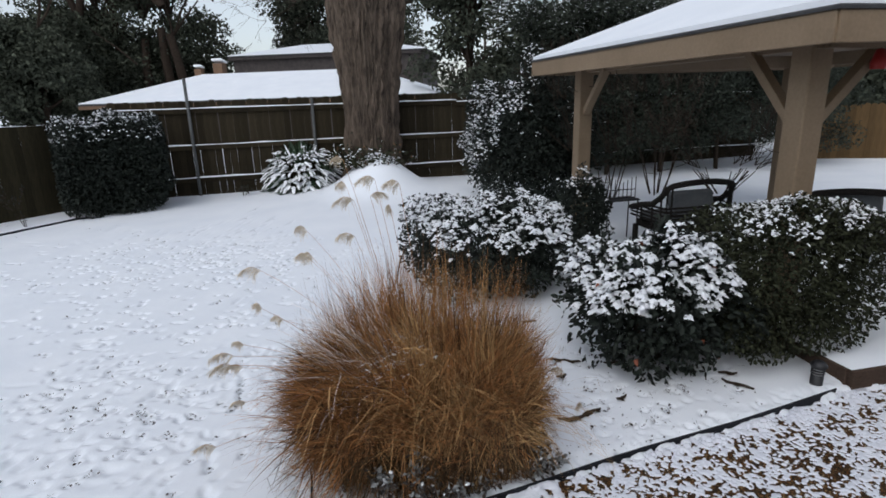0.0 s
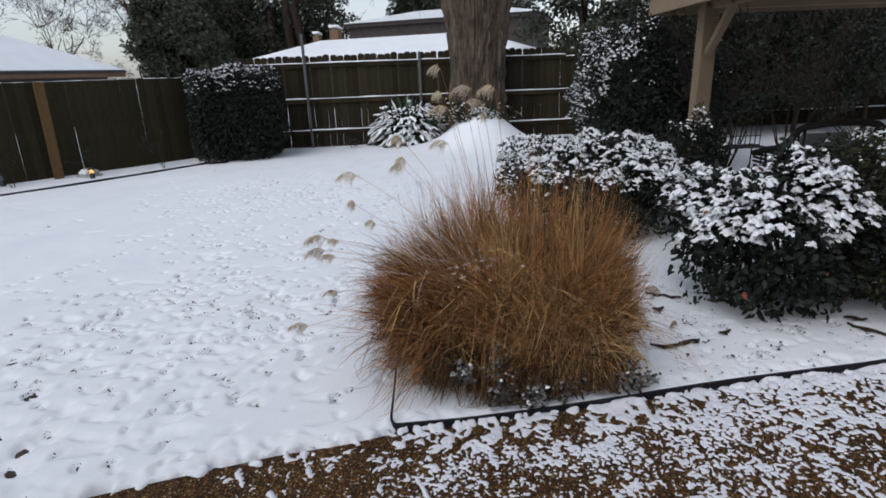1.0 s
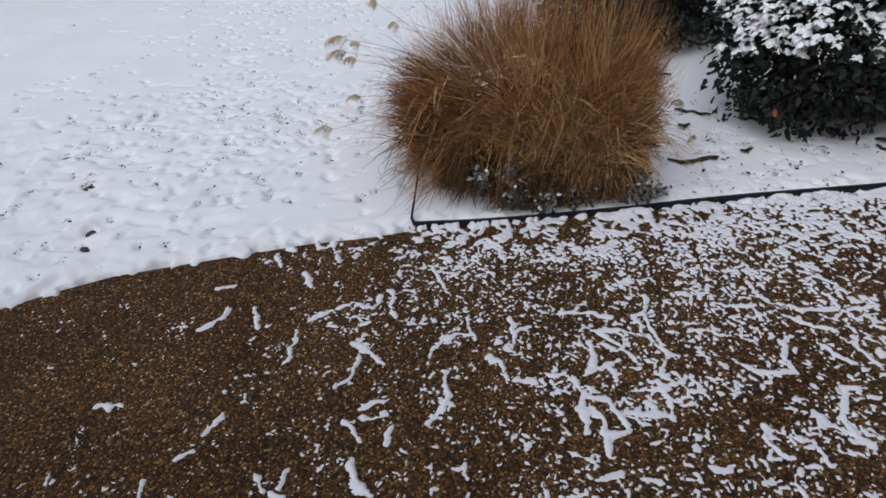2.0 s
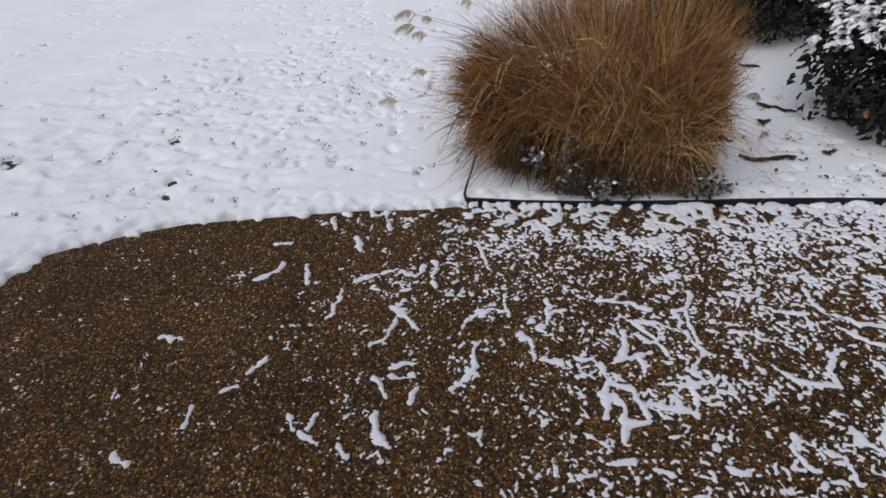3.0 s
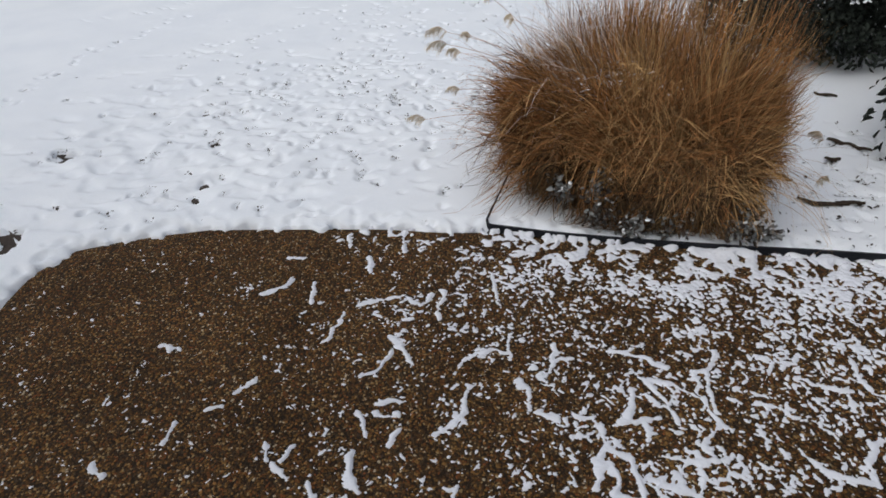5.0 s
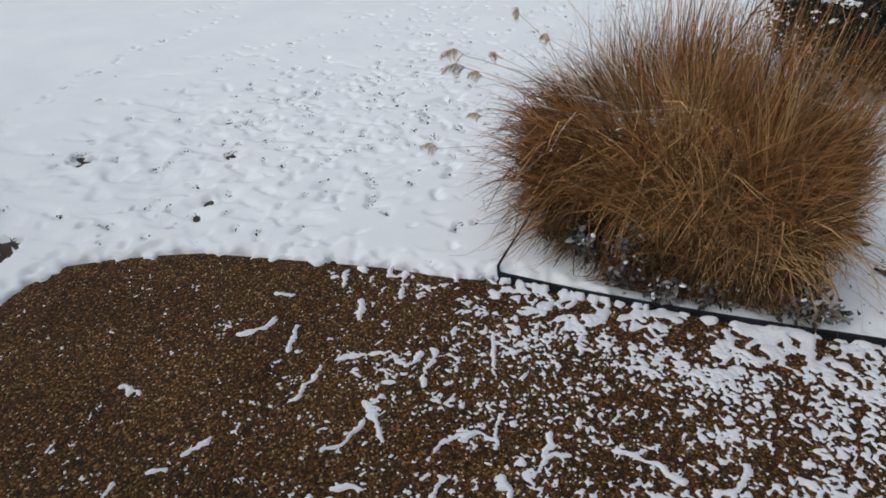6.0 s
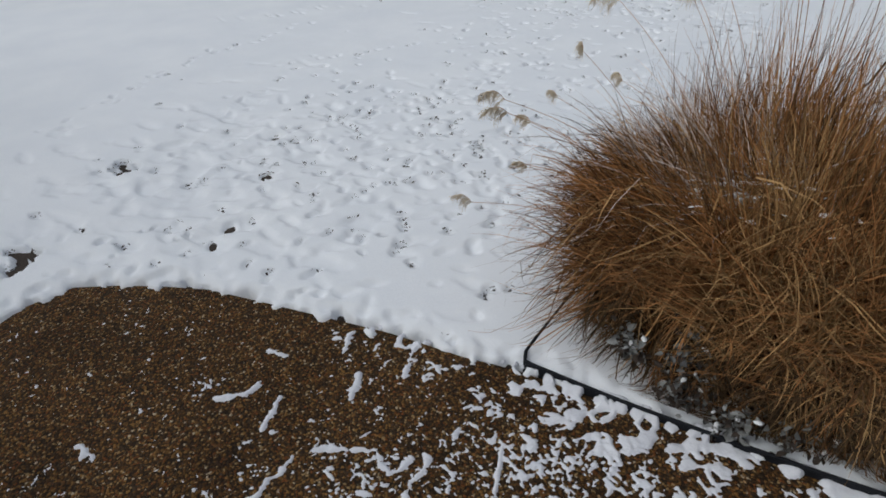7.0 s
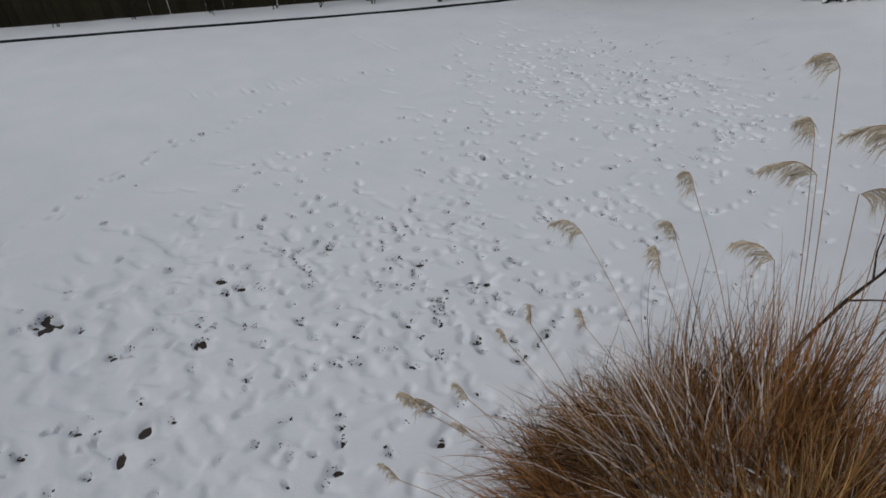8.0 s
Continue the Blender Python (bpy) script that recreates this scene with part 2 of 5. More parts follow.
def tubes(lines, sides=5):
    """Round tapering limbs: each a list of (point, radius)."""
    V, F, base = [], [], 0
    for line in lines:
        p = np.array([q for q, _ in line], float)
        r = np.array([q for _, q in line], float)
        t = unit(np.gradient(p, axis=0))
        ref = np.where(np.abs(t[:, 2:3]) > 0.9, [[1.0, 0, 0]], [[0, 0, 1.0]])
        u = unit(np.cross(t, ref))
        w = np.cross(t, u)
        a = np.arange(sides) * 2 * np.pi / sides
        ring = p[:, None] + r[:, None, None] * (np.cos(a)[None, :, None] * u[:, None] + np.sin(a)[None, :, None] * w[:, None])
        V.append(ring.reshape(-1, 3))
        for i in range(len(p) - 1):
            for k in range(sides):
                F.append((base + i * sides + k, base + i * sides + (k + 1) % sides, base + (i + 1) * sides + (k + 1) % sides, base + (i + 1) * sides + k))
        base += len(p) * sides
    return np.concatenate(V), np.array(F)


def leaf_arrays(P, along, normal, length, width, fold=0.25):
    """Folded pointed leaves at P."""
    along = unit(along)
    side = unit(np.cross(normal, along))
    up = np.cross(along, side)
    L, W = np.asarray(length)[:, None], np.asarray(width)[:, None]
    b, t = P, P + along * L - up * L * 0.12
    l1, l2 = P + along * L * 0.3 + side * W * 0.46 + up * W * fold, P + along * L * 0.68 + side * W * 0.4 + up * W * fold
    r1, r2 = P + along * L * 0.3 - side * W * 0.46 + up * W * fold, P + along * L * 0.68 - side * W * 0.4 + up * W * fold
    V = np.stack([b, l1, l2, t, r2, r1], 1).reshape(-1, 3)
    k = 6 * np.arange(len(P))[:, None]
    return V, np.concatenate([k + [0, 1, 2, 3], k + [0, 3, 4, 5]])


def blob_template(rings, sides):
    """A pad with a rounded top and a flat underside, of unit radius."""
    V, F = [(0, 0, 1.0)], []
    for i in range(1, rings + 1):
        a = i / rings * math.pi * 0.56
        for k in range(sides):
            t = 2 * math.pi * (k + 0.5 * (i % 2)) / sides
            V.append((math.sin(a) * math.cos(t), math.sin(a) * math.sin(t), math.cos(a)))
    for k in range(sides):
        F.append((0, 1 + k, 1 + (k + 1) % sides))
    for i in range(rings - 1):
        for k in range(sides):
            a, b = 1 + i * sides + k, 1 + i * sides + (k + 1) % sides
            F += [(a, a + sides, b), (b, a + sides, b + sides)]
    return np.array(V), np.array(F)


def blob_arrays(P, size, flat, seed=1, rings=3, sides=7, normal=None, aspect=0.35, turn=None, stretch=1.0):
    """Irregular snow pads at P."""
    r = np.random.default_rng(seed)
    T, F = blob_template(rings, sides)
    n = len(P)
    rot = r.uniform(0, 2 * np.pi, n) if turn is None else turn
    ax = stretch * (1 + r.uniform(-aspect, aspect, n))
    wob = 1 + r.uniform(-0.28, 0.28, (n, len(T)))
    X = T[None, :, 0] * size[:, None] * ax[:, None] * wob
    Y = T[None, :, 1] * size[:, None] / ax[:, None] * wob
    Z = T[None, :, 2] * (size * flat)[:, None] * (0.8 + 0.4 * wob - 0.3)
    c, s = np.cos(rot)[:, None], np.sin(rot)[:, None]
    X, Y = c * X - s * Y, s * X + c * Y
    V = np.stack([X, Y, Z], -1)
    if normal is not None:
        V[..., 2] -= (V[..., 0] * normal[:, None, 0] + V[..., 1] * normal[:, None, 1]) / np.maximum(normal[:, None, 2], 0.5)
    V += P[:, None]
    return V.reshape(-1, 3), (F[None] + (len(T) * np.arange(n))[:, None, None]).reshape(-1, 3)


def in_polygon_distance(x, y, poly):
    """The distance to a polygon's outline, minus inside."""
    best, inside = np.full(x.shape, 1e9), np.zeros(x.shape, bool)
    for (x0, y0), (x1, y1) in zip(poly, poly[1:] + poly[:1]):
        dx, dy = x1 - x0, y1 - y0
        t = np.clip(((x - x0) * dx + (y - y0) * dy) / (dx * dx + dy * dy), 0, 1)
        best = np.minimum(best, np.hypot(x - x0 - t * dx, y - y0 - t * dy))
        if dy:
            inside ^= ((y0 > y) != (y1 > y)) & (x < (y - y0) / dy * dx + x0)
    return np.where(inside, -best, best)


def grid_faces(nx, ny):
    i, j = np.meshgrid(np.arange(nx - 1), np.arange(ny - 1), indexing="ij")
    a = (i * ny + j).ravel()
    return np.stack([a, a + ny, a + ny + 1, a + 1], 1)


# ---- ground: snow over turf, and the patio ----
CORNER = (-0.57, 2.055)
PATIO = [(-0.56, 2.03), (-0.73, 1.91), (-1.0, 1.755), (-1.25, 1.58), (-1.49, 1.41), (-1.74, 1.23), (-1.89, 1.07), (-2.03, 0.9), (-2.15, 0.72), (-2.13, 0.51), (-2.02, 0.36), (-1.86, 0.2),
         (-1.8, -0.2), (-1.85, -0.9), (-1.9, -2.58), (4.25, -2.58), (4.25, 4.15), (2.75, 3.7), (2.45, 3.585)]


def axis(fine_lo, fine_hi, step, lo, hi):
    a = list(np.arange(fine_lo, fine_hi, step))
    for sign, end in ((1, hi), (-1, lo)):
        s, p = step, a[-1] if sign > 0 else a[0]
        while sign * p < sign * end:
            s *= 1.09
            p += sign * s
            a = a + [p] if sign > 0 else [p] + a
    return np.array(a)


def paw_marks():
    """Marks in the snow (x, y, length, breadth, turn, depth): paw trails over the lawn, churned patches, and shoe prints by the patio."""
    r = np.random.default_rng(21)
    marks = []

    def paw(x, y, deep=1.0):
        marks.append((x, y, r.uniform(0.02, 0.044), r.uniform(0.014, 0.026), r.uniform(0, 3.14), deep * (0.008 + 0.024 * r.random() ** 1.5)))

    def scrap(x, y, n, wide, big=1.0):
        for k in range(n):
            marks.append((x + r.normal(0, wide), y + r.normal(0, wide * 0.6), big * r.uniform(0.008, 0.027), big * r.uniform(0.004, 0.01), r.normal(0.4, 0.6), r.uniform(0.03, 0.07)))

    for k in range(40):
        x, y, a = r.uniform(-6.0, -0.9), r.uniform(1.2, 7.5), r.uniform(0, 6.28)
        for i in range(r.integers(8, 24)):
            x, y, a = x + 0.15 * math.cos(a), y + 0.15 * math.sin(a), a + r.normal(0, 0.17)
            paw(x + r.normal(0, 0.05), y + r.normal(0, 0.05))
    for k in range(400):
        paw(r.normal(-2.0, 0.8), r.normal(2.7, 1.0), 1.1)
    for k in range(380):
        paw(r.normal(-3.4, 1.1), r.normal(6.2, 0.8), 1.2)
    for k in range(170):
        marks.append((r.normal(-2.1, 0.7), r.normal(2.3, 0.8), r.uniform(0.035, 0.065), r.uniform(0.022, 0.036), r.normal(0.7, 0.5), r.uniform(0.008, 0.02)))
    for k in range(110):
        marks.append((r.normal(-2.8, 0.6), r.normal(1.35, 0.5), r.uniform(0.06, 0.12), r.uniform(0.035, 0.06), r.normal(0.6, 0.3), r.uniform(0.012, 0.024)))
    for k in range(40):
        marks.append((r.normal(-3.2, 1.3), r.normal(3.4, 1.3), r.uniform(0.05, 0.12), r.uniform(0.02, 0.035), r.normal(0.5, 0.4), r.uniform(0.006, 0.014)))
    for k in range(150):
        paw(r.normal(1.1, 0.5), r.normal(3.5, 0.4), 0.7)
    for k in range(60):
        scrap(r.normal(1.0, 0.42), r.normal(3.45, 0.38), r.integers(1, 4), 0.03, 0.9)
    for k in range(75):
        scrap(r.normal(-2.05, 0.6), r.normal(2.7, 0.95), r.integers(1, 5), 0.034, 0.9)
    for k in range(60):
        scrap(r.normal(-3.4, 0.9), r.normal(6.2, 0.55), r.integers(1, 6), 0.035)
    for k in range(45):
        scrap(r.uniform(-5.0, -1.2), r.uniform(1.5, 7.0), r.integers(1, 3), 0.02)
    for x, y, n, wide, big in ((-2.52, 0.53, 20, 0.06, 2.5), (-3.22, 1.13, 14, 0.05, 1.9), (-2.24, 0.2, 9, 0.05, 1.3), (-2.1, 0.1, 6, 0.04, 1.3), (-2.56, 1.8, 4, 0.02, 1.3), (-2.69, 1.46, 3, 0.03, 1.0)):
        scrap(x, y, n, wide, big)
    return marks


def snow_height(X, Y):
    z = 0.035 + 0.012 * (fbm(X / 0.9, Y / 0.9, 3) - 0.5) + 0.004 * (fbm(X / 0.16, Y / 0.16, 9) - 0.5)
    d = np.hypot(X + 2.3, Y - 10.8)
    z += 0.72 * np.exp(-((d / 0.7) ** 2)) + 0.06 * np.exp(-((d / 1.9) ** 2))
    far = smooth(14, 30, np.hypot(X, Y))
    z += far * 0.3 * (fbm(X / 9, Y / 9, 5) - 0.5)
    return z + rise(X, Y)


def build_ground():
    xs, ys = axis(-5.4, 2.4, 0.014, -1500, 1500), axis(0.3, 6.8, 0.014, -1500, 1500)
    X, Y = np.meshgrid(xs, ys, indexing="ij")
    Z = snow_height(X, Y)

    def press(marks):
        for x, y, a, b, turn, depth in marks:
            i0, i1 = np.searchsorted(xs, [x - 2.6 * a, x + 2.6 * a])
            j0, j1 = np.searchsorted(ys, [y - 2.6 * a, y + 2.6 * a])
            if i1 > i0 and j1 > j0:
                gx, gy = X[i0:i1, j0:j1] - x, Y[i0:i1, j0:j1] - y
                c, s = math.cos(turn), math.sin(turn)
                q = ((c * gx + s * gy) / a) ** 2 + ((c * gy - s * gx) / b) ** 2
                q = q * (0.6 + 0.8 * vnoise(gx / b * 1.3 + x * 9, gy / b * 1.3 + y * 7, 4))
                Z[i0:i1, j0:j1] += -depth * np.exp(-(q**1.7))

    marks = paw_marks()
    press([m for m in marks if m[5] < 0.03])
    floor = rise(X, Y) + 0.009
    Z = np.where(Z < floor + 0.008, floor + 0.008 * np.exp((Z - floor) / 0.008 - 1), Z)
    press([m for m in marks if m[5] >= 0.03])
    sd = in_polygon_distance(X, Y, PATIO)
    sd = sd + 0.11 * (fbm(X / 0.13, Y / 0.13, 31) - 0.5) + 0.1 * (vnoise(X / 0.04, Y / 0.04, 33) - 0.5)
    thin = rise(X, Y) + 0.006 + 0.033 * smooth(0.0, 0.13, sd) + 0.012 * (vnoise(X / 0.05, Y / 0.05, 34) - 0.5) * smooth(0.0, 0.03, sd)
    Z = np.where(sd < 0.14, np.minimum(Z, thin), Z)
    k = smooth(-0.006, 0.012, sd)
    Z = np.where(k < 1, -0.08 + k * (Z + 0.08), Z)
    me = mesh_np("ground", np.stack([X, Y, Z], -1).reshape(-1, 3), grid_faces(len(xs), len(ys)), SNOW)
    tagged(new("ground", me), "snow-covered lawn with paw prints and churned patches", "ground", kind="structure")
    xs, ys = np.arange(-9, 4, 0.08), np.arange(-1.0, 10, 0.08)
    X, Y = np.meshgrid(xs, ys, indexing="ij")
    Z = rise(X, Y) + 0.01 * (fbm(X / 0.2, Y / 0.2, 8) - 0.5)
    sd = in_polygon_distance(X, Y, PATIO)
    Z = np.where(sd < 0.2, np.where(sd < 0.03, -0.1, Z - 0.03), Z)
    me = mesh_np("turf", np.stack([X, Y, Z], -1).reshape(-1, 3), grid_faces(len(xs), len(ys)), SOIL)
    tagged(new("turf", me), "brown winter turf showing through the snow", "lawn", kind="structure")


def build_patio():
    bm = bmesh.new()
    top = [bm.verts.new((x, y, 0.0)) for x, y in PATIO]
    f = bm.faces.new(top)
    low = bmesh.ops.extrude_face_region(bm, geom=[f])["geom"]
    bmesh.ops.translate(bm, verts=[v for v in low if isinstance(v, bmesh.types.BMVert)], vec=(0, 0, -0.1))
    bmesh.ops.recalc_face_normals(bm, faces=bm.faces)
    me = mesh_bm("patio", bm, AGGREGATE)
    return tagged(new("patio", me), "wet brown exposed-aggregate concrete patio, partly snow-dusted", "patio", kind="structure")


def build_pebbles(patio):
    """The rounded stones standing out of the patio's surface."""
    r = np.random.default_rng(51)
    n = 105000
    P = np.c_[r.uniform(-2.2, 2.6, n), r.uniform(-0.4, 3.5, n), np.full(n, -0.0015)]
    P = P[in_polygon_distance(P[:, 0], P[:, 1], PATIO) < -0.01]
    P = P[P[:, 1] < 2.4 + 0.5 * P[:, 0]]
    m = len(P)
    V, F = blob_arrays(P, 0.0026 + 0.0062 * r.random(m) ** 1.7, 0.62, 52, 1, 7)
    child("pebbles", mesh_np("pebbles", V, F, PEBBLE), patio, "rounded brown and ochre stones", "stuff")


# Ridges of snow that shoes and paws pushed up on the patio.
SCUFFS_WORN = [
    [(-0.65, 1.07), (-0.71, 1.22)], [(-0.7, 1.29), (-0.58, 1.44), (-0.47, 1.44), (-0.48, 1.52)], [(-0.46, 1.58), (-0.37, 1.43)], [(-0.41, 1.02), (-0.38, 1.07), (-0.4, 1.18)],
    [(-0.47, 1.23), (-0.39, 1.22), (-0.29, 1.17)], [(-1.09, 1.09), (-1.05, 1.18), (-1.09, 1.25)], [(-1.22, 1.31), (-1.15, 1.37)], [(-0.96, 1.27), (-0.88, 1.18)], [(-1.11, 1.63), (-1.02, 1.55)],
    [(-0.9, 1.8), (-0.78, 1.69)], [(-0.89, 1.54), (-0.81, 1.48)], [(-0.3, 0.9), (-0.22, 0.85)], [(-0.13, 0.86), (-0.14, 0.94)], [(-0.28, 0.97), (-0.22, 1.02)],
]
SCUFFS_BARE = [
    [(-0.47, 0.63), (-0.42, 0.59), (-0.31, 0.59)], [(-0.38, 0.61), (-0.39, 0.67)], [(-0.73, 0.69), (-0.73, 0.76)], [(-0.75, 0.58), (-0.73, 0.62)], [(-1.18, 0.64), (-1.1, 0.68)], [(-0.86, 0.22), (-0.8, 0.22)],
    [(-0.75, 0.42), (-0.79, 0.48)], [(-0.21, 0.77), (-0.14, 0.71), (-0.09, 0.69)], [(-0.24, 0.62), (-0.19, 0.6)], [(-0.26, 0.94), (-0.22, 0.94), (-0.19, 0.98)], [(0.12, 0.86), (0.14, 0.89), (0.16, 0.85)],
]
SCUFFS_MIDDLE = [
    [(-0.14, 1.23), (-0.15, 1.32), (-0.09, 1.41), (-0.03, 1.44)], [(-0.08, 1.51), (-0.01, 1.41)], [(0.06, 1.35), (0.12, 1.33), (0.18, 1.27)], [(0.13, 1.4), (0.14, 1.46), (0.13, 1.51), (0.09, 1.58)], [(0.13, 1.51), (0.18, 1.56)],
    [(-0.04, 0.99), (-0.01, 1.07), (0.0, 1.12), (-0.06, 1.22)], [(0.3, 1.34), (0.35, 1.36)], [(0.2, 1.27), (0.26, 1.29)], [(0.28, 1.68), (0.38, 1.72), (0.48, 1.73)], [(0.4, 1.36), (0.44, 1.3), (0.46, 1.22), (0.48, 1.14)],
    [(0.47, 1.24), (0.51, 1.22), (0.54, 1.16), (0.56, 1.09)], [(0.47, 1.29), (0.52, 1.3), (0.58, 1.25), (0.61, 1.2), (0.59, 1.17), (0.55, 1.15)], [(-0.35, 1.8), (-0.24, 1.67)],
]
SCUFFS_CROSSING = [
    [(0.44, 1.62), (0.5, 1.59), (0.57, 1.55), (0.59, 1.52)], [(0.44, 1.62), (0.54, 1.66), (0.62, 1.66), (0.68, 1.61)], [(0.59, 1.9), (0.61, 1.84), (0.57, 1.75), (0.61, 1.68), (0.68, 1.61)], [(0.6, 1.78), (0.64, 1.7), (0.69, 1.64)],
    [(0.68, 1.61), (0.71, 1.59), (0.69, 1.52), (0.7, 1.47)], [(0.43, 1.41), (0.48, 1.44), (0.54, 1.5)], [(0.43, 1.55), (0.46, 1.44)], [(0.51, 1.45), (0.54, 1.4)], [(0.6, 1.27), (0.66, 1.29), (0.75, 1.29)],
    [(0.69, 1.3), (0.67, 1.34), (0.67, 1.39), (0.76, 1.47)], [(0.71, 1.39), (0.74, 1.37)], [(0.77, 1.75), (0.85, 1.78), (0.89, 1.76)],
]
SCUFFS_SNOWY = [
    [(1.02, 1.37), (1.03, 1.3), (1.07, 1.26), (1.1, 1.27)], [(1.13, 1.25), (1.1, 1.21), (1.1, 1.17), (1.12, 1.14)], [(1.11, 1.35), (1.16, 1.35), (1.21, 1.29)], [(1.35, 1.65), (1.29, 1.63), (1.26, 1.49), (1.28, 1.44), (1.34, 1.41)],
    [(1.18, 1.48), (1.22, 1.44), (1.28, 1.44)], [(0.43, 1.05), (0.51, 1.04), (0.53, 1.02)], [(0.51, 0.99), (0.54, 0.98), (0.6, 1.02)], [(0.87, 1.14), (0.92, 1.17)], [(0.94, 1.64), (1.03, 1.61), (1.14, 1.65), (1.11, 1.76), (1.13, 1.83)],
    [(1.0, 2.14), (1.08, 2.04), (1.2, 2.03), (1.37, 2.09), (1.5, 2.15)], [(0.86, 1.94), (1.01, 1.99)], [(1.25, 1.84), (1.34, 1.77)], [(1.34, 1.89), (1.43, 1.79)], [(1.14, 1.97), (1.31, 1.93)],
]


def build_patio_snow(patio):
    """Thin broken snow on the patio: none on the worn side, closing up along the bed and away from it."""
    step = 0.0047
    xs, ys = np.arange(-2.0, 4.3, step), np.arange(-1.3, 4.1, step)
    X, Y = np.meshgrid(xs, ys, indexing="ij")
    along = (X - CORNER[0]) * 0.901 + (Y - CORNER[1]) * 0.434
    across = -(-(X - CORNER[0]) * 0.434 + (Y - CORNER[1]) * 0.901)
    wide = smooth(-0.85, 1.05, along + 0.7 * (fbm(X / 0.6, Y / 0.6, 61) - 0.5))
    fade = smooth(-1.3, 0.1, Y + 0.5 * (fbm(X / 0.5, Y / 0.5, 62) - 0.5))
    depth = np.maximum(across, 0)
    bank = np.exp(-((depth / 0.3) ** 2)) * smooth(-0.12, 0.3, along) + 0.5 * np.exp(-((depth / 0.05) ** 2)) * smooth(-0.1, 0.1, along)
    dens = (0.03 + (0.085 + 0.36 * np.exp(-depth / 0.55)) * wide + 0.14 * smooth(1.2, 2.4, along) + 0.22 * bank * (1 - 0.5 * smooth(1.4, 2.6, along))) * fade
    wx, wy = X + 0.022 * (vnoise(X / 0.04, Y / 0.04, 71) - 0.5), Y + 0.022 * (vnoise(X / 0.04, Y / 0.04, 72) - 0.5)
    crumbs = 0.5 * vnoise(wx / 0.0115, wy / 0.0115, 73) + 0.22 * vnoise(wx / 0.0065, wy / 0.0065, 76) + 0.2 * vnoise(wx / 0.034, wy / 0.034, 74) + 0.16 * vnoise(wx / 0.13, wy / 0.13, 75)
    plates = 0.5 * vnoise(wx / 0.02, wy / 0.02, 78) + 0.5 * vnoise(wx / 0.046, wy / 0.046, 79) + 0.3 * vnoise(wx / 0.2, wy / 0.2, 81) + 0.12 * vnoise(wx / 0.011, wy / 0.011, 82)
    worms = 0.6 * vnoise(wx / 0.0165, wy / 0.0165, 83) + 0.25 * vnoise(wx / 0.011, wy / 0.011, 84) + 0.25 * vnoise(wx / 0.09, wy / 0.09, 85)
    near, off = np.exp(-((depth / 0.26) ** 2)) * (1 - smooth(1.0, 2.2, along)), smooth(1.3, 2.2, along)
    crumbs, plates, worms = ((f - f.mean()) / f.std() for f in (crumbs, plates, worms))
    a, b, c = (1 - near) * (1 - off), near, (1 - near) * off
    field = (a * crumbs + b * plates + c * worms) / np.sqrt(a * a + b * b + c * c)
    dens = np.clip(dens, 0.004, 0.7)
    s = (field - np.log((1 - dens) / dens) / 1.7) * 0.006
    for line in SCUFFS_WORN + SCUFFS_BARE + SCUFFS_MIDDLE + SCUFFS_CROSSING + SCUFFS_SNOWY:
        for (x0, y0), (x1, y1) in zip(line, line[1:]):
            i0, i1 = np.searchsorted(xs, [min(x0, x1) - 0.06, max(x0, x1) + 0.06])
            j0, j1 = np.searchsorted(ys, [min(y0, y1) - 0.06, max(y0, y1) + 0.06])
            gx, gy = wx[i0:i1, j0:j1], wy[i0:i1, j0:j1]
            dx, dy = x1 - x0, y1 - y0
            t = np.clip(((gx - x0) * dx + (gy - y0) * dy) / (dx * dx + dy * dy), 0, 1)
            d = np.hypot(gx - x0 - t * dx, gy - y0 - t * dy)
            d = d + 0.014 * (vnoise(gx / 0.013, gy / 0.013, 80) - 0.5)
            w = 0.005 + 0.012 * vnoise(gx / 0.05, gy / 0.05, 77)
            s[i0:i1, j0:j1] = np.maximum(s[i0:i1, j0:j1], (w - d) * 0.8)
    sd = in_polygon_distance(X, Y, PATIO)
    s = np.where(sd > 0.03, -1, s)
    Z = np.where(s > 0, 0.001 + 0.011 * (1 - np.exp(-s / 0.008)), -0.004)
    Z += np.where(s > 0, 0.02 * np.exp(-((depth / 0.035) ** 2)) * smooth(-0.1, 0.1, along) * smooth(0.3, 0.6, fbm(X / 0.15, Y / 0.15, 88)), 0)
    F = grid_faces(len(xs), len(ys))
    F = F[(s.ravel()[F] > 0).any(1)]
    used, F = np.unique(F, return_inverse=True)
    me = mesh_np("broken_snow", np.stack([X, Y, Z], -1).reshape(-1, 3)[used], F.reshape(-1, 4), THIN_SNOW)
    child("broken_snow", me, patio, "patchy snow scuffed into ridges", "stuff")


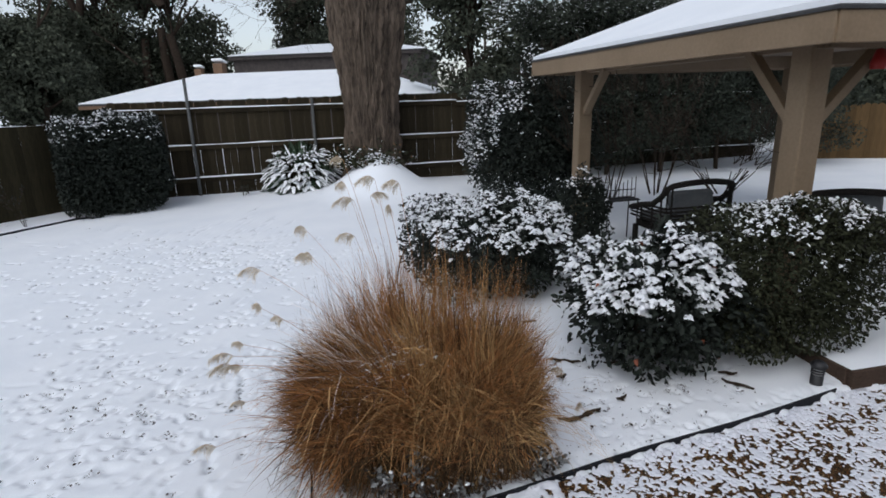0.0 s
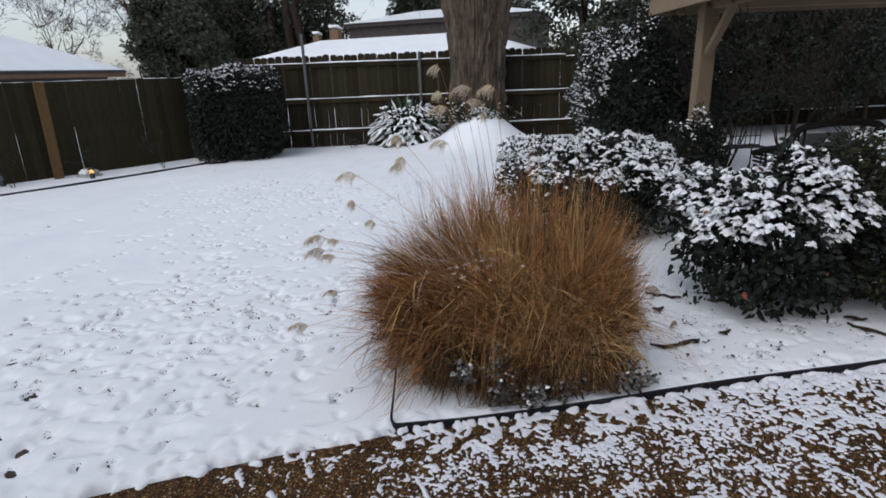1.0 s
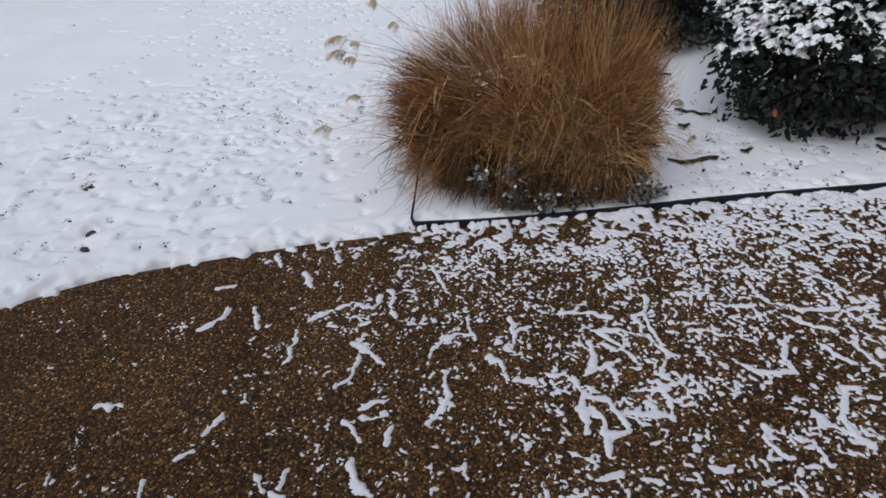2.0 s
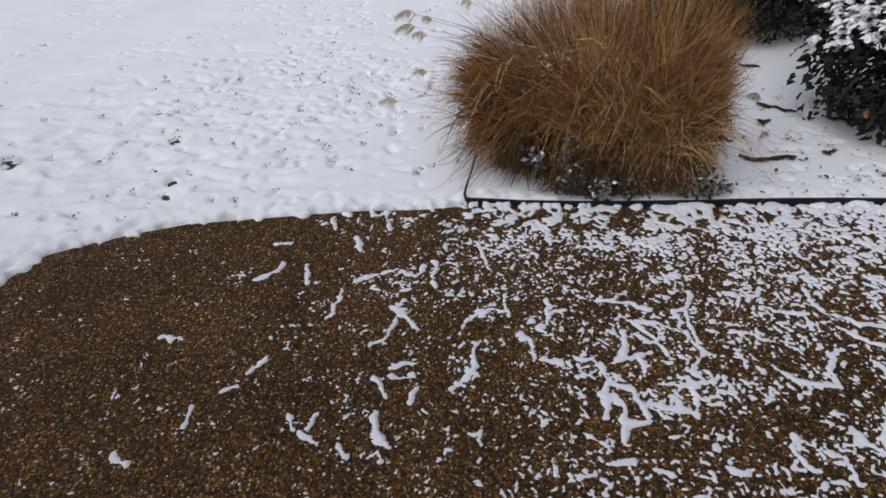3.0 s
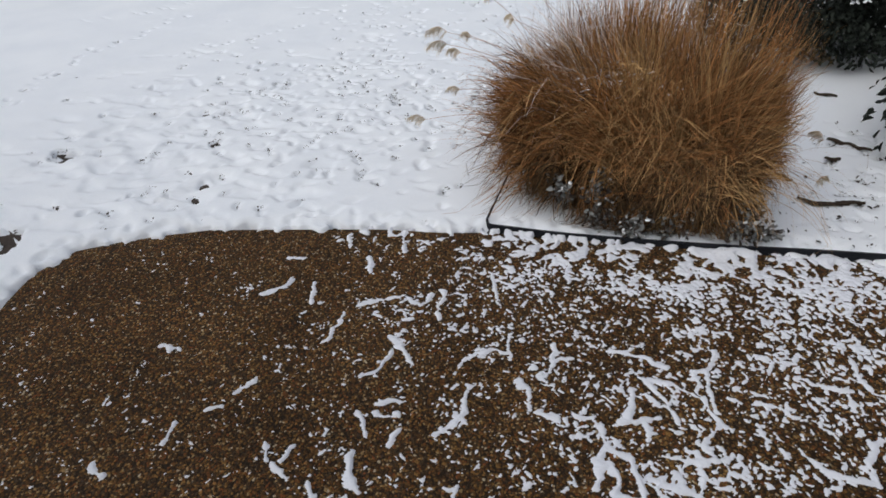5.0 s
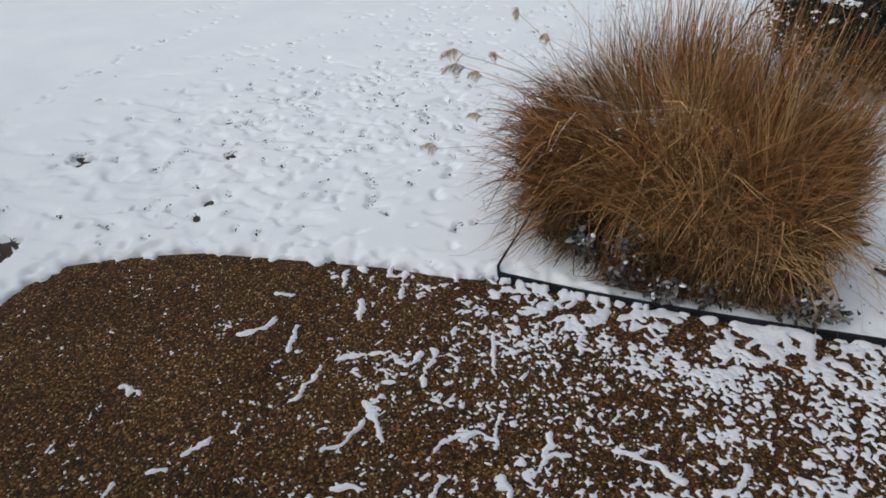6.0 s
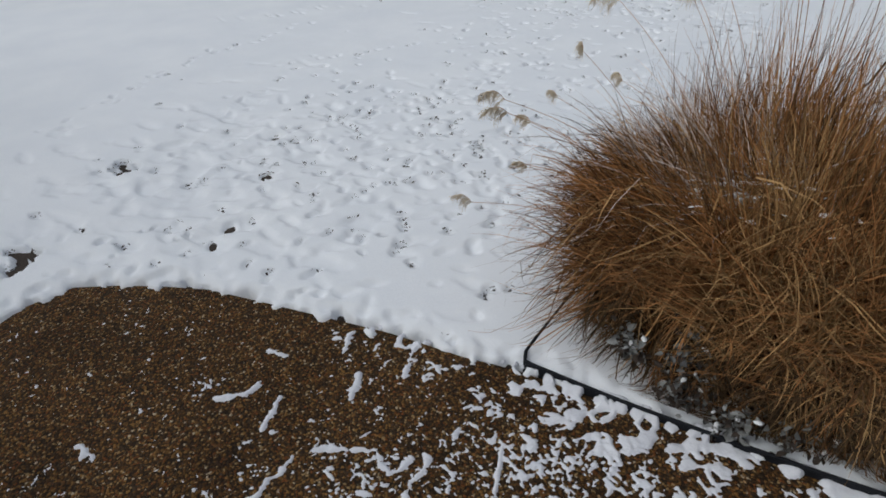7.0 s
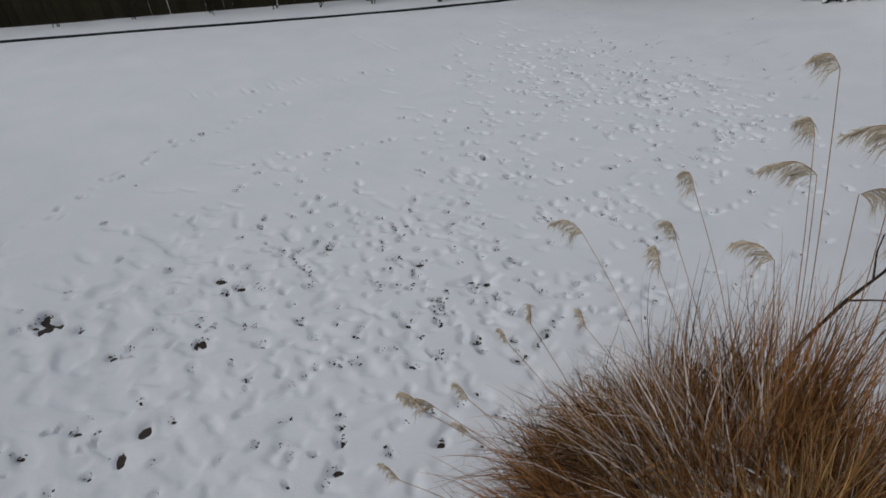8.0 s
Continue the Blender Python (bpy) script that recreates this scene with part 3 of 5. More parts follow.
def build_edging():
    lines = {"bed_edging": ([(-0.79, 2.62), (-0.73, 2.5), (-0.67, 2.33), (-0.59, 2.1), (-0.55, 2.06), (-0.2, 2.22), (0.3, 2.475), (0.6, 2.645), (1.1, 2.91), (1.7, 3.2), (2.42, 3.585)], "black plastic bed edging round the grass clump"),
             "lawn_edging": ([(-6.55, 8.4), (-6.85, 8.25), (-7.15, 7.45), (-7.6, 6.3), (-8.25, 4.9), (-9.1, 3.2), (-10.0, 1.3), (-11.0, -1.0)], "black plastic lawn edging below the side fence")}
    for name, (line, label) in lines.items():
        p = np.array(line)
        t = np.linspace(0, len(p) - 1, 60)
        x, y = np.interp(t, range(len(p)), p[:, 0]), np.interp(t, range(len(p)), p[:, 1])
        r = np.random.default_rng(3)
        z = (0.032 if name == "bed_edging" else 0.045) + rise(x, y) + 0.006 * (vnoise(np.arange(60) / 4.0, np.zeros(60), 6) - 0.5)
        V, F = tubes([[((a, b, c), 0.0065 if name == "bed_edging" else 0.02) for a, b, c in zip(x, y, z)]], 8)
        ob = tagged(new(name, mesh_np(name, V, F, EDGING)), label, "edging")
        n = 60
        lo = np.stack([x, y, np.full(n, -0.05)], 1)
        W = np.concatenate([lo + (0.004, 0.004, 0), np.stack([x + 0.004, y + 0.004, z], 1), lo - (0.004, 0.004, 0), np.stack([x - 0.004, y - 0.004, z], 1)])
        i = np.arange(n - 1)
        G = np.concatenate([np.stack([i, i + 1, i + 1 + n, i + n], 1), np.stack([i + 2 * n, i + 3 * n, i + 1 + 3 * n, i + 1 + 2 * n], 1)])
        child("strip", mesh_np("strip", W, G, EDGING), ob)


build_ground()
patio = build_patio()
# Unseen house wall, assumed; it closes the patio and tempers the sky light.
part_wall = box((-7.0, -2.9, -0.1), (9.0, -2.6, 2.6), None, 0)
tagged(new("unseen_house_wall", mesh_bm("unseen_house_wall", part_wall, UNSEEN_WALL)), "plain tan house wall assumed out of view behind the patio", "wall", kind="structure")
# Wall and overhang added out of view, blocking sky to darken the right side.
part_screen = add_box(box((4.4, -2.6, -0.1), (4.7, 3.3, 2.7), None, 0), (3.85, -2.6, 2.7), (5.0, 3.4, 2.85), None, 0)
tagged(new("unseen_wall_east", mesh_bm("unseen_wall_east", part_screen, UNSEEN_WALL)), "plain tan wall and overhang added out of view to dim the patio", "wall", kind="structure")
build_pebbles(patio)
build_patio_snow(patio)
build_edging()


# ---- fences ----
def picket_mesh(width, height, mat, ear=0.03, thick=0.018):
    bm = bmesh.new()
    w = width / 2
    pts = [(-w, 0), (w, 0), (w, height - ear), (w - ear, height), (-w + ear, height), (-w, height - ear)]
    f = bm.faces.new([bm.verts.new((x, -thick / 2, z)) for x, z in pts])
    up = bmesh.ops.extrude_face_region(bm, geom=[f])["geom"]
    bmesh.ops.translate(bm, verts=[v for v in up if isinstance(v, bmesh.types.BMVert)], vec=(0, thick, 0))
    bmesh.ops.recalc_face_normals(bm, faces=bm.faces)
    return mesh_bm("picket", bm, mat)


def snow_strip(name, a, b, width, height, parent, seed):
    """A bank of snow along a ledge from a to b."""
    n = max(int((Vector(b) - Vector(a)).length / 0.05), 4)
    r = np.random.default_rng(seed)
    t = np.linspace(0, 1, n)[:, None]
    p = np.array(a) * (1 - t) + np.array(b) * t
    d = unit(np.array(b, float) - np.array(a, float))
    side = np.array([-d[1], d[0], 0]) * width / 2
    h = height * (0.35 + 0.9 * vnoise(np.arange(n) / 6.0, np.full(n, seed * 3.1), seed))[:, None]
    up = np.array([0, 0, 1.0])
    V = np.concatenate([p - side, p - side * 0.8 + up * h * 0.8, p + side * 0.1 + up * h * 1.05, p + side * 0.8 + up * h * 0.8, p + side])
    i = np.arange(n - 1)
    F = np.concatenate([np.stack([i + k * n, i + 1 + k * n, i + 1 + (k + 1) * n, i + (k + 1) * n], 1) for k in range(4)])
    return child(name, mesh_np(name, V, F, SNOW_CAP), parent, "thin line of snow")


def build_fence(name, label, a, b, height, mat, rails, posts, toward, pitch=0.138, width=0.142, ear=0.04, step=0.004, seed=1, snow_tops=False, jitter=0.008, gap=0.0):
    """A board fence from a to b; rails at the given heights and posts at the given metres on the side that toward gives (+1: its left)."""
    a, b = Vector((*a, 0)), Vector((*b, 0))
    d = b - a
    fence = thing(name, label, "fence", (a.x, a.y, -0.02), math.degrees(math.atan2(d.y, d.x)))
    r = random.Random(seed)
    kinds = [picket_mesh(width - step * k, height + 0.008 * (k - 1), mat, ear) for k in range(3)]
    n = int(d.length / pitch) + 1
    for i in range(n):
        child("picket", r.choice(kinds), fence).matrix_basis = pose((i + 0.5) * pitch + (r.uniform(-gap, gap) if gap else 0), (i % 2) * 0.004 + r.gauss(0, 0.001), r.gauss(0, jitter), 0, r.gauss(0, 0.17), 0)
    y = toward * 0.04
    for k, z in enumerate(rails):
        part("rail", box((0, y - 0.019, z - 0.045), (d.length, y + 0.019, z + 0.045)), mat, fence)
        snow_strip("rail_snow", (0, y + toward * 0.002, z + 0.044), (d.length, y + toward * 0.002, z + 0.044), 0.05, 0.022, fence, seed + k)
    if snow_tops:
        snow_strip("top_snow", (0, 0, height - 0.012), (d.length, 0, height - 0.012), 0.02, 0.008, fence, seed + 9)
    for at, top in posts:
        V, F = tubes([[((at, toward * 0.085, -0.1), 0.03), ((at, toward * 0.085, top), 0.03), ((at, toward * 0.085, top + 0.004), 0.001)]], 10)
        child("post", mesh_np("post", V, F, METAL), fence, "galvanised steel post")
    return fence


BACK_A, BACK_B = (-7.2, 9.86), (-0.9, 12.57)
build_fence("back_fence", "weathered grey-brown board fence with snow on its rails", BACK_A, BACK_B, 1.89, FENCE_OLD,
            (0.36, 1.0, 1.7), [(1.42, 2.3), (3.76, 1.9)], -1, seed=2, gap=0.002, width=0.139, step=0.0035, ear=0.03)
build_fence("far_fence", "weathered board fence running on behind the pavilion", (-0.9, 12.57), (6.5, 15.2), 1.8, FENCE_OLD, (0.36, 1.0, 1.66), [], -1, seed=5)
build_fence("new_fence", "lighter brown board fence behind the pavilion", (7.2, 14.4), (14.5, 13.6), 1.32, FENCE_NEW, (), [], -1, seed=6)
build_fence("side_fence", "dark mossy board fence with snow-dusted tops", (-12.9, -3.0), (-7.2, 9.8), 1.55, FENCE_MOSS, (), [], -1, seed=8, ear=0.012, snow_tops=True, width=0.14, gap=0.003)


# ---- the pavilion ----
PU, PV = Vector((0.944, 0.33, 0)), Vector((-0.33, 0.944, 0))
PR = Vector((2.15, 3.7, 0.03))
EAVE, LONG, WIDE, FASCIA = 2.165, 4.66, 4.27, 0.178


def pavilion_point(u, v, z):
    return PR + PU * u + PV * v + Vector((0, 0, z))


def build_pavilion():
    pav = thing("pavilion", "open tan timber pavilion with a snow-covered hip roof", "pavilion")
    deck = thing("deck", "low timber-edged deck covered in snow under the pavilion", "deck")
    P = pavilion_point
    posts = [(0.52, 0.66), (0.52, LONG - 0.5), (WIDE - 0.52, 0.66), (WIDE - 0.52, LONG - 0.5)]
    turn = pose(0, 0, 0, 0, 0, math.degrees(math.atan2(PU.y, PU.x)))
    for u, v in posts:
        m = Matrix.Translation(P(u, v, 0)) @ turn
        part("post", box((-0.09, -0.09, 0.14), (0.09, 0.09, EAVE + 0.05), m, 0.008), PAVILION, pav)
        for du, dv in ((1 if u < 2 else -1, 0), (0, 1 if v < 2 else -1)):
            if du and v > 2:
                continue
            a, b = P(u + du * 0.08, v + dv * 0.08, EAVE - 0.5), P(u + du * 0.58, v + dv * 0.58, EAVE + 0.03)
            part("brace", beam(a, b, 0.09, 0.07), PAVILION, pav)
    for a, b in (((0.55, 0.5), (0.55, LONG - 0.4)), ((WIDE - 0.55, 0.5), (WIDE - 0.55, LONG - 0.4)), ((0.45, 0.6), (WIDE - 0.45, 0.6)), ((0.45, LONG - 0.5), (WIDE - 0.45, LONG - 0.5))):
        part("beam", beam(P(*a, EAVE + 0.11), P(*b, EAVE + 0.11), 0.1, 0.2), PAVILION, pav)
    for a, b in (((0, 0), (0, LONG)), ((0, LONG), (WIDE, LONG)), ((WIDE, LONG), (WIDE, 0)), ((WIDE, 0), (0, 0))):
        part("fascia", beam(P(*a, EAVE + FASCIA / 2), P(*b, EAVE + FASCIA / 2), 0.035, FASCIA), PAVILION, pav)
    bm = box((0.02, 0.02, 0), (WIDE - 0.02, LONG - 0.02, 0.02), Matrix.Translation(P(0, 0, EAVE + 0.17)) @ turn, 0)
    part("soffit", bm, CEILING, pav, "pale tan soffit boards")
    peak, half = 0.82, WIDE / 2
    for name, mat, lift, grow in (("roof", SHINGLE, 0.0, 0.03), ("roof_snow", SNOW, 0.02, 0.0)):
        bm = bmesh.new()
        z0 = EAVE + FASCIA + lift
        c = [bm.verts.new(P(u, v, z0)) for u, v in ((-grow, -grow), (WIDE + grow, -grow), (WIDE + grow, LONG + grow), (-grow, LONG + grow))]
        r0, r1 = bm.verts.new(P(half, half - 0.1, z0 + peak)), bm.verts.new(P(half, LONG - half + 0.1, z0 + peak))
        faces = [bm.faces.new(f) for f in ((c[0], c[1], r0), (c[1], c[2], r1, r0), (c[2], c[3], r1), (c[3], c[0], r0, r1))]
        up = bmesh.ops.extrude_face_region(bm, geom=faces)["geom"]
        bmesh.ops.translate(bm, verts=[v for v in up if isinstance(v, bmesh.types.BMVert)], vec=(0, 0, 0.02 if lift == 0 else 0.05))
        bmesh.ops.recalc_face_normals(bm, faces=bm.faces)
        part(name, bm, mat, pav, "thin dark shingle edge" if lift == 0 else "smooth layer of snow")
    D = Matrix.Translation((2.54, 3.66, 0.012)) @ turn
    for k in range(3):
        part("edge_board", box((0, -0.02, 0.01), (4.2, 0.02, 0.14), D) if k == 0 else box((-0.02, 0.02, 0.01), (0.02, 4.4, 0.14), D @ Matrix.Translation((4.2 * (k - 1), 0, 0))), DECK, deck)
    xs, ys = np.linspace(0.0, 4.2, 60), np.linspace(0.0, 4.4, 60)
    X, Y = np.meshgrid(xs, ys, indexing="ij")
    edge = np.minimum(np.minimum(X, 4.2 - X), np.minimum(Y, 4.4 - Y))
    Z = 0.142 + 0.03 * smooth(-0.02, 0.08, edge) + 0.012 * (fbm(X / 0.4, Y / 0.4, 12) - 0.5) * smooth(0, 0.1, edge)
    me = mesh_np("deck_snow", np.stack([X, Y, Z], -1).reshape(-1, 3), grid_faces(60, 60), SNOW)
    child("deck_snow", me, deck, "even layer of snow").matrix_basis = D
    part("deck_boards", box((0.02, 0.02, 0.0), (4.18, 4.38, 0.14), D, 0), DECK, deck)


build_pavilion()


# ---- plants ----
def shell_points(n, half, power, depth, r, lo=-1.0, lumpy=0.16):
    """Points in the outer shell of a rounded box, with outward normals."""
    d = unit(r.normal(size=(n, 3)))
    d[:, 2] = np.where(d[:, 2] < lo, -d[:, 2], d[:, 2])
    k = (np.abs(d) ** power).sum(1) ** (-1 / power)
    wob = 1 + lumpy * (fbm(d[:, 0] * 3 + d[:, 2] * 2, d[:, 1] * 3 - d[:, 2], 5) - 0.5) * 2
    p = d * (k * wob * (1 - depth * r.random(n) ** 2))[:, None]
    nrm = unit(np.sign(p) * np.abs(p) ** (power - 1) / np.array(half))
    return p * np.array(half), nrm


def build_shrub(name, label, category, at, half, rz=0, leaves=3000, size=0.05, snow=400, snow_size=0.035, power=3.0, seed=1, snow_from=0.35, mat=None,
                stems=9, red=0, lift=0.1, low_snow=0.0, flat=0.5, group="", whorl=0, full=0.7, lumpy=0.16, snow_side=(0, 0, 1)):
    """A leafy shrub: stems, a shell of leaves, and pads of snow on its upper leaves."""
    r = np.random.default_rng(seed)
    shrub = thing(name, label, category, at, rz, group)
    h = half[2]
    P, N = shell_points(leaves, half, power, 0.55, r, lumpy=lumpy)
    P[:, 2] += h + lift
    ok = (P[:, 2] > 0.05) & (r.random(len(P)) < full + 0.9 * P[:, 2] / (2 * h))
    P, N = P[ok], N[ok]
    along = unit(N + r.normal(0, 0.7, P.shape) + (0, 0, -0.15))
    L = size * r.uniform(0.6, 1.25, len(P))
    V, F = leaf_arrays(P, along, unit(N + r.normal(0, 0.5, P.shape) + (0, 0, 0.6)), L, L * 0.55)
    child("foliage", mesh_np("foliage", V, F, mat or LEAF), shrub, kind="stuff")
    if red:
        Q, M = shell_points(red, half, power, 0.2, r)
        Q[:, 2] += h + lift
        V, F = leaf_arrays(Q, M + r.normal(0, 0.5, Q.shape), M + (0, 0, 1), np.full(red, size), np.full(red, size * 0.6))
        child("red_leaves", mesh_np("red_leaves", V, F, LEAF_RED), shrub, "few russet leaves", "stuff")
    lines = []
    for k in range(stems):
        a = r.uniform(0, 6.28)
        e = np.array([math.cos(a) * half[0] * r.uniform(0.3, 0.8), math.sin(a) * half[1] * r.uniform(0.3, 0.8), (2 * h + lift) * r.uniform(0.6, 0.9)])
        b = np.array([e[0] * 0.15, e[1] * 0.15, -0.05])
        mid = b * 0.5 + e * 0.5 + r.normal(0, 0.04, 3)
        lines.append([(b, 0.014), (mid, 0.009), (e, 0.004)])
    V, F = tubes(lines, 5)
    child("branchwork", mesh_np("branchwork", V, F, TWIG), shrub)
    Q, M = shell_points(snow * 5, half, power, 0.1, r, lumpy=lumpy)
    Q += M * 0.015
    keep = (M @ np.array(snow_side, float) + (fbm(Q[:, 0] / 0.3 + 9, Q[:, 2] / 0.3 + Q[:, 1] / 0.4, seed + 1) - 0.5) > snow_from) & (fbm(Q[:, 0] / 0.18, Q[:, 1] / 0.18, seed) > 0.36)
    if low_snow:
        keep |= (r.random(len(Q)) < low_snow) & (M[:, 2] > 0.02)
    Q, M = Q[keep][:snow], M[keep][:snow]
    Q[:, 2] += h + lift
    s = snow_size * r.uniform(0.5, 1.3, len(Q))
    if whorl:
        k = np.repeat(np.arange(len(Q)), whorl)
        a = np.tile(np.arange(whorl) * 2 * np.pi / whorl, len(Q)) + np.repeat(r.uniform(0, 6.28, len(Q)), whorl) + r.normal(0, 0.3, len(k))
        d = np.stack([np.cos(a), np.sin(a), np.zeros(len(k))], 1)
        C = Q[k] + d * (s[k] * 0.75 * r.uniform(0.5, 1.3, len(k)))[:, None] + np.stack([a * 0, a * 0, r.normal(0, 0.006, len(k))], 1)
        V, F = blob_arrays(C, s[k] * r.uniform(0.45, 0.95, len(k)), flat, seed, 2, 6, unit(d * 0.35 + M[k] * (0.25, 0.25, 0) + (0, 0, 1)), 0.25, a, 1.2)
    else:
        V, F = blob_arrays(Q, s, flat, seed, 2, 6, unit(M * (0.3, 0.3, 0) + (0, 0, 1)))
    child("snow_cover", mesh_np("snow_cover", V, F, SNOW_CAP), shrub, "snow lying on the upper leaves", "stuff")
    return shrub


build_shrub("rounded_shrub", "rounded evergreen shrub loaded with snow in the bed", "shrub", (1.37, 3.97, 0), (0.55, 0.57, 0.49), 20, 8500, 0.056, 950, 0.022, 2.3, 3, snow_from=0.22, red=14, lift=0.0, low_snow=0.05, lumpy=0.42, whorl=5, full=0.42)
build_shrub("box_hedge", "clipped dark evergreen hedge dusted with snow beside the deck", "hedge", (2.28, 4.12, 0), (0.66, 0.42, 0.53), 19, 20000, 0.034, 900, 0.012, 4.0, 4, snow_from=0.6, low_snow=0.04, lift=0.1, whorl=3, mat=LEAF_BOX)
build_shrub("spreading_hedge", "broad evergreen hedge with a snowy top beside the lawn", "hedge", (0.12, 5.66, 0), (0.8, 0.93, 0.45), 15, 18000, 0.045, 1400, 0.02, 3.0, 5, snow_from=0.32, lift=0.01, low_snow=0.05, whorl=4, lumpy=0.35)
build_shrub("low_shrub", "small dark evergreen shrub between the hedge and the pavilion post", "shrub", (1.12, 6.5, 0), (0.3, 0.3, 0.48), 0, 5000, 0.045, 120, 0.016, 2.4, 8, snow_from=0.5, low_snow=0.03, lift=0.05, whorl=3, lumpy=0.4)
build_shrub("square_hedge", "clipped square evergreen hedge by the fence, lightly dusted", "hedge", (-6.58, 9.0, 0), (0.8, 0.6, 0.83), 36, 30000, 0.055, 1900, 0.016, 7.0, 6, snow_from=0.7, low_snow=0.25, lift=0.03, whorl=3, lumpy=0.2)
build_shrub("tall_shrub", "tall evergreen shrub with snow along its flank", "shrub", (0.7, 9.7, 0), (1.05, 0.9, 1.12), 0, 22000, 0.065, 1500, 0.016, 2.2, 7, snow_from=0.6, low_snow=0.05, lift=0.05, whorl=4, lumpy=0.5, snow_side=(-0.75, -0.15, 0.65))


def blade_arrays(base, azimuth, tilt0, tilt1, length, width, r, power=1.5, twist=0.4, segs=8, folded=0.22, bend=None, curl=None):
    """Ribbon blades: from base, tilting from tilt0 to tilt1 (radians off upright) along their length."""
    n = len(base)
    t = (np.arange(segs) + 0.5) / segs
    curve = t[None] ** power if bend is None else smooth(bend[:, None], bend[:, None] + 0.22, t[None])
    tilt = tilt0[:, None] + (tilt1 - tilt0)[:, None] * curve
    tilt += ((t[None] > r.uniform(0.45, 0.95, n)[:, None]) & (r.random(n) < folded)[:, None]) * r.uniform(0.5, 1.4, n)[:, None]
    az = azimuth[:, None] + ((r.normal(0, twist, n) + (0 if curl is None else curl))[:, None] * t[None] ** 1.5)
    step = np.stack([np.sin(tilt) * np.cos(az), np.sin(tilt) * np.sin(az), np.cos(tilt)], -1) * (length / segs)[:, None, None]
    C = np.concatenate([np.zeros((n, 1, 3)), np.cumsum(step, 1)], 1) + base[:, None]
    C[..., 2] = np.maximum(C[..., 2], 0.045 + 0.03 * r.random((n, 1)))
    side = unit(np.cross(unit(np.gradient(C, axis=1)), unit(r.normal(size=(n, 1, 3)))))
    s = np.linspace(0, 1, segs + 1)[None, :, None]
    w = (width * r.uniform(0.6, 1.3, n))[:, None, None] * np.clip(1.1 - s**2, 0.1, 1) * 0.5
    V = np.stack([C - side * w, C + side * w], 2).reshape(-1, 3)
    i = (np.arange(n) * 2 * (segs + 1))[:, None] + 2 * np.arange(segs)[None]
    return V, np.stack([i, i + 1, i + 3, i + 2], -1).reshape(-1, 4)


def build_grass():
    """The dry ornamental grass: upright tufts at the back, a swept and snow-pressed side, and a hanging skirt."""
    clump = thing("ornamental_grass", "large dry russet ornamental grass clump bending over the bed edging", "grass clump", (-0.12, 2.76, 0), 0)
    r = np.random.default_rng(11)
    front = math.atan2(-0.888, 0.459)

    def hold(V):
        """The clump keeps behind the edging and off the shrub beside it."""
        q = V.copy()
        for u, limit, give in (((0.434, -0.901), 0.34, 0.08), ((0.901, 0.434), 0.46, 0.12), ((-1.0, 0.0), 0.62, 0.22)):
            d = q[:, 0] * u[0] + q[:, 1] * u[1]
            over = np.maximum(d - limit, 0)
            k = limit + give * np.tanh(over / give * 0.8) - d
            q[:, :2] += np.where(over > 0, k, 0)[:, None] * np.array(u)
        return q

    def tuft(name, n, label, mats, spots, toward, wander, t0, t1, length, width, per=34, loose=0.1, power=1.5, bend=None, apart=0.07, base=0.0, spread=0.022):
        """Locks of blades that lean and bend together, each lock of one tone; toward None fans them out from the middle."""
        m = max(n // per, 3)
        p = np.array(spots)[r.integers(0, len(spots), m)] + r.normal(0, apart, (m, 2))
        out = np.arctan2(p[:, 1] - 0.12, p[:, 0]) if toward is None else np.full(m, toward)
        az, curl = out + r.normal(0, wander, m), r.normal(0, 0.6, m)
        a0, a1, L = np.abs(r.normal(*t0, m)), r.normal(*t1, m), r.uniform(*length, m)
        turn = r.uniform(*(bend or (0.3, 0.6)), m)
        weight = r.uniform(0.25, 1.0, m) ** 2
        share = np.cumsum([w for _, w in mats])
        tone = np.searchsorted(share / share[-1], r.random(m) * 0.999)
        for k, (mat, _) in enumerate(mats):
            mine = np.where(tone == k)[0]
            count = int(0.72 * n * weight[mine].sum() / weight.sum()) if len(mine) else 0
            if count < 3:
                continue
            q = r.choice(mine, count, p=weight[mine] / weight[mine].sum())
            B = np.c_[p[q] + r.normal(0, spread, (count, 2)), np.full(count, base)]
            V, F = blade_arrays(B, az[q] + r.normal(0, loose, count), np.abs(a0[q] + r.normal(0, loose * 0.5, count)), a1[q] + r.normal(0, loose * 1.3, count), L[q] * r.uniform(0.72, 1.08, count),
                                np.full(count, width * 1.3), r, power, twist=0.22, segs=12 if bend else 9, folded=0.25, bend=np.clip(turn[q] + r.normal(0, 0.035, count), 0.1, 0.75) if bend else None, curl=curl[q])
            child(name, mesh_np(name, hold(V), F, mat), clump, label, "stuff")

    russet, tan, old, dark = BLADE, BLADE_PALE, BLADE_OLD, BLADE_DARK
    back = [(-0.24, 0.34), (-0.1, 0.36), (0.06, 0.32), (0.2, 0.26), (0.0, 0.2), (0.18, 0.14), (0.32, 0.16), (0.3, 0.04)]
    fore = [(-0.06, -0.08), (0.06, -0.08), (0.2, -0.08), (0.32, -0.02), (0.1, 0.02)]
    side = [(-0.34, -0.04), (-0.38, 0.08), (-0.34, 0.22), (-0.22, 0.02), (-0.2, 0.14)]
    rim = [(-0.34, -0.1), (-0.2, -0.15), (0.0, -0.16), (0.18, -0.14), (0.32, -0.08)]
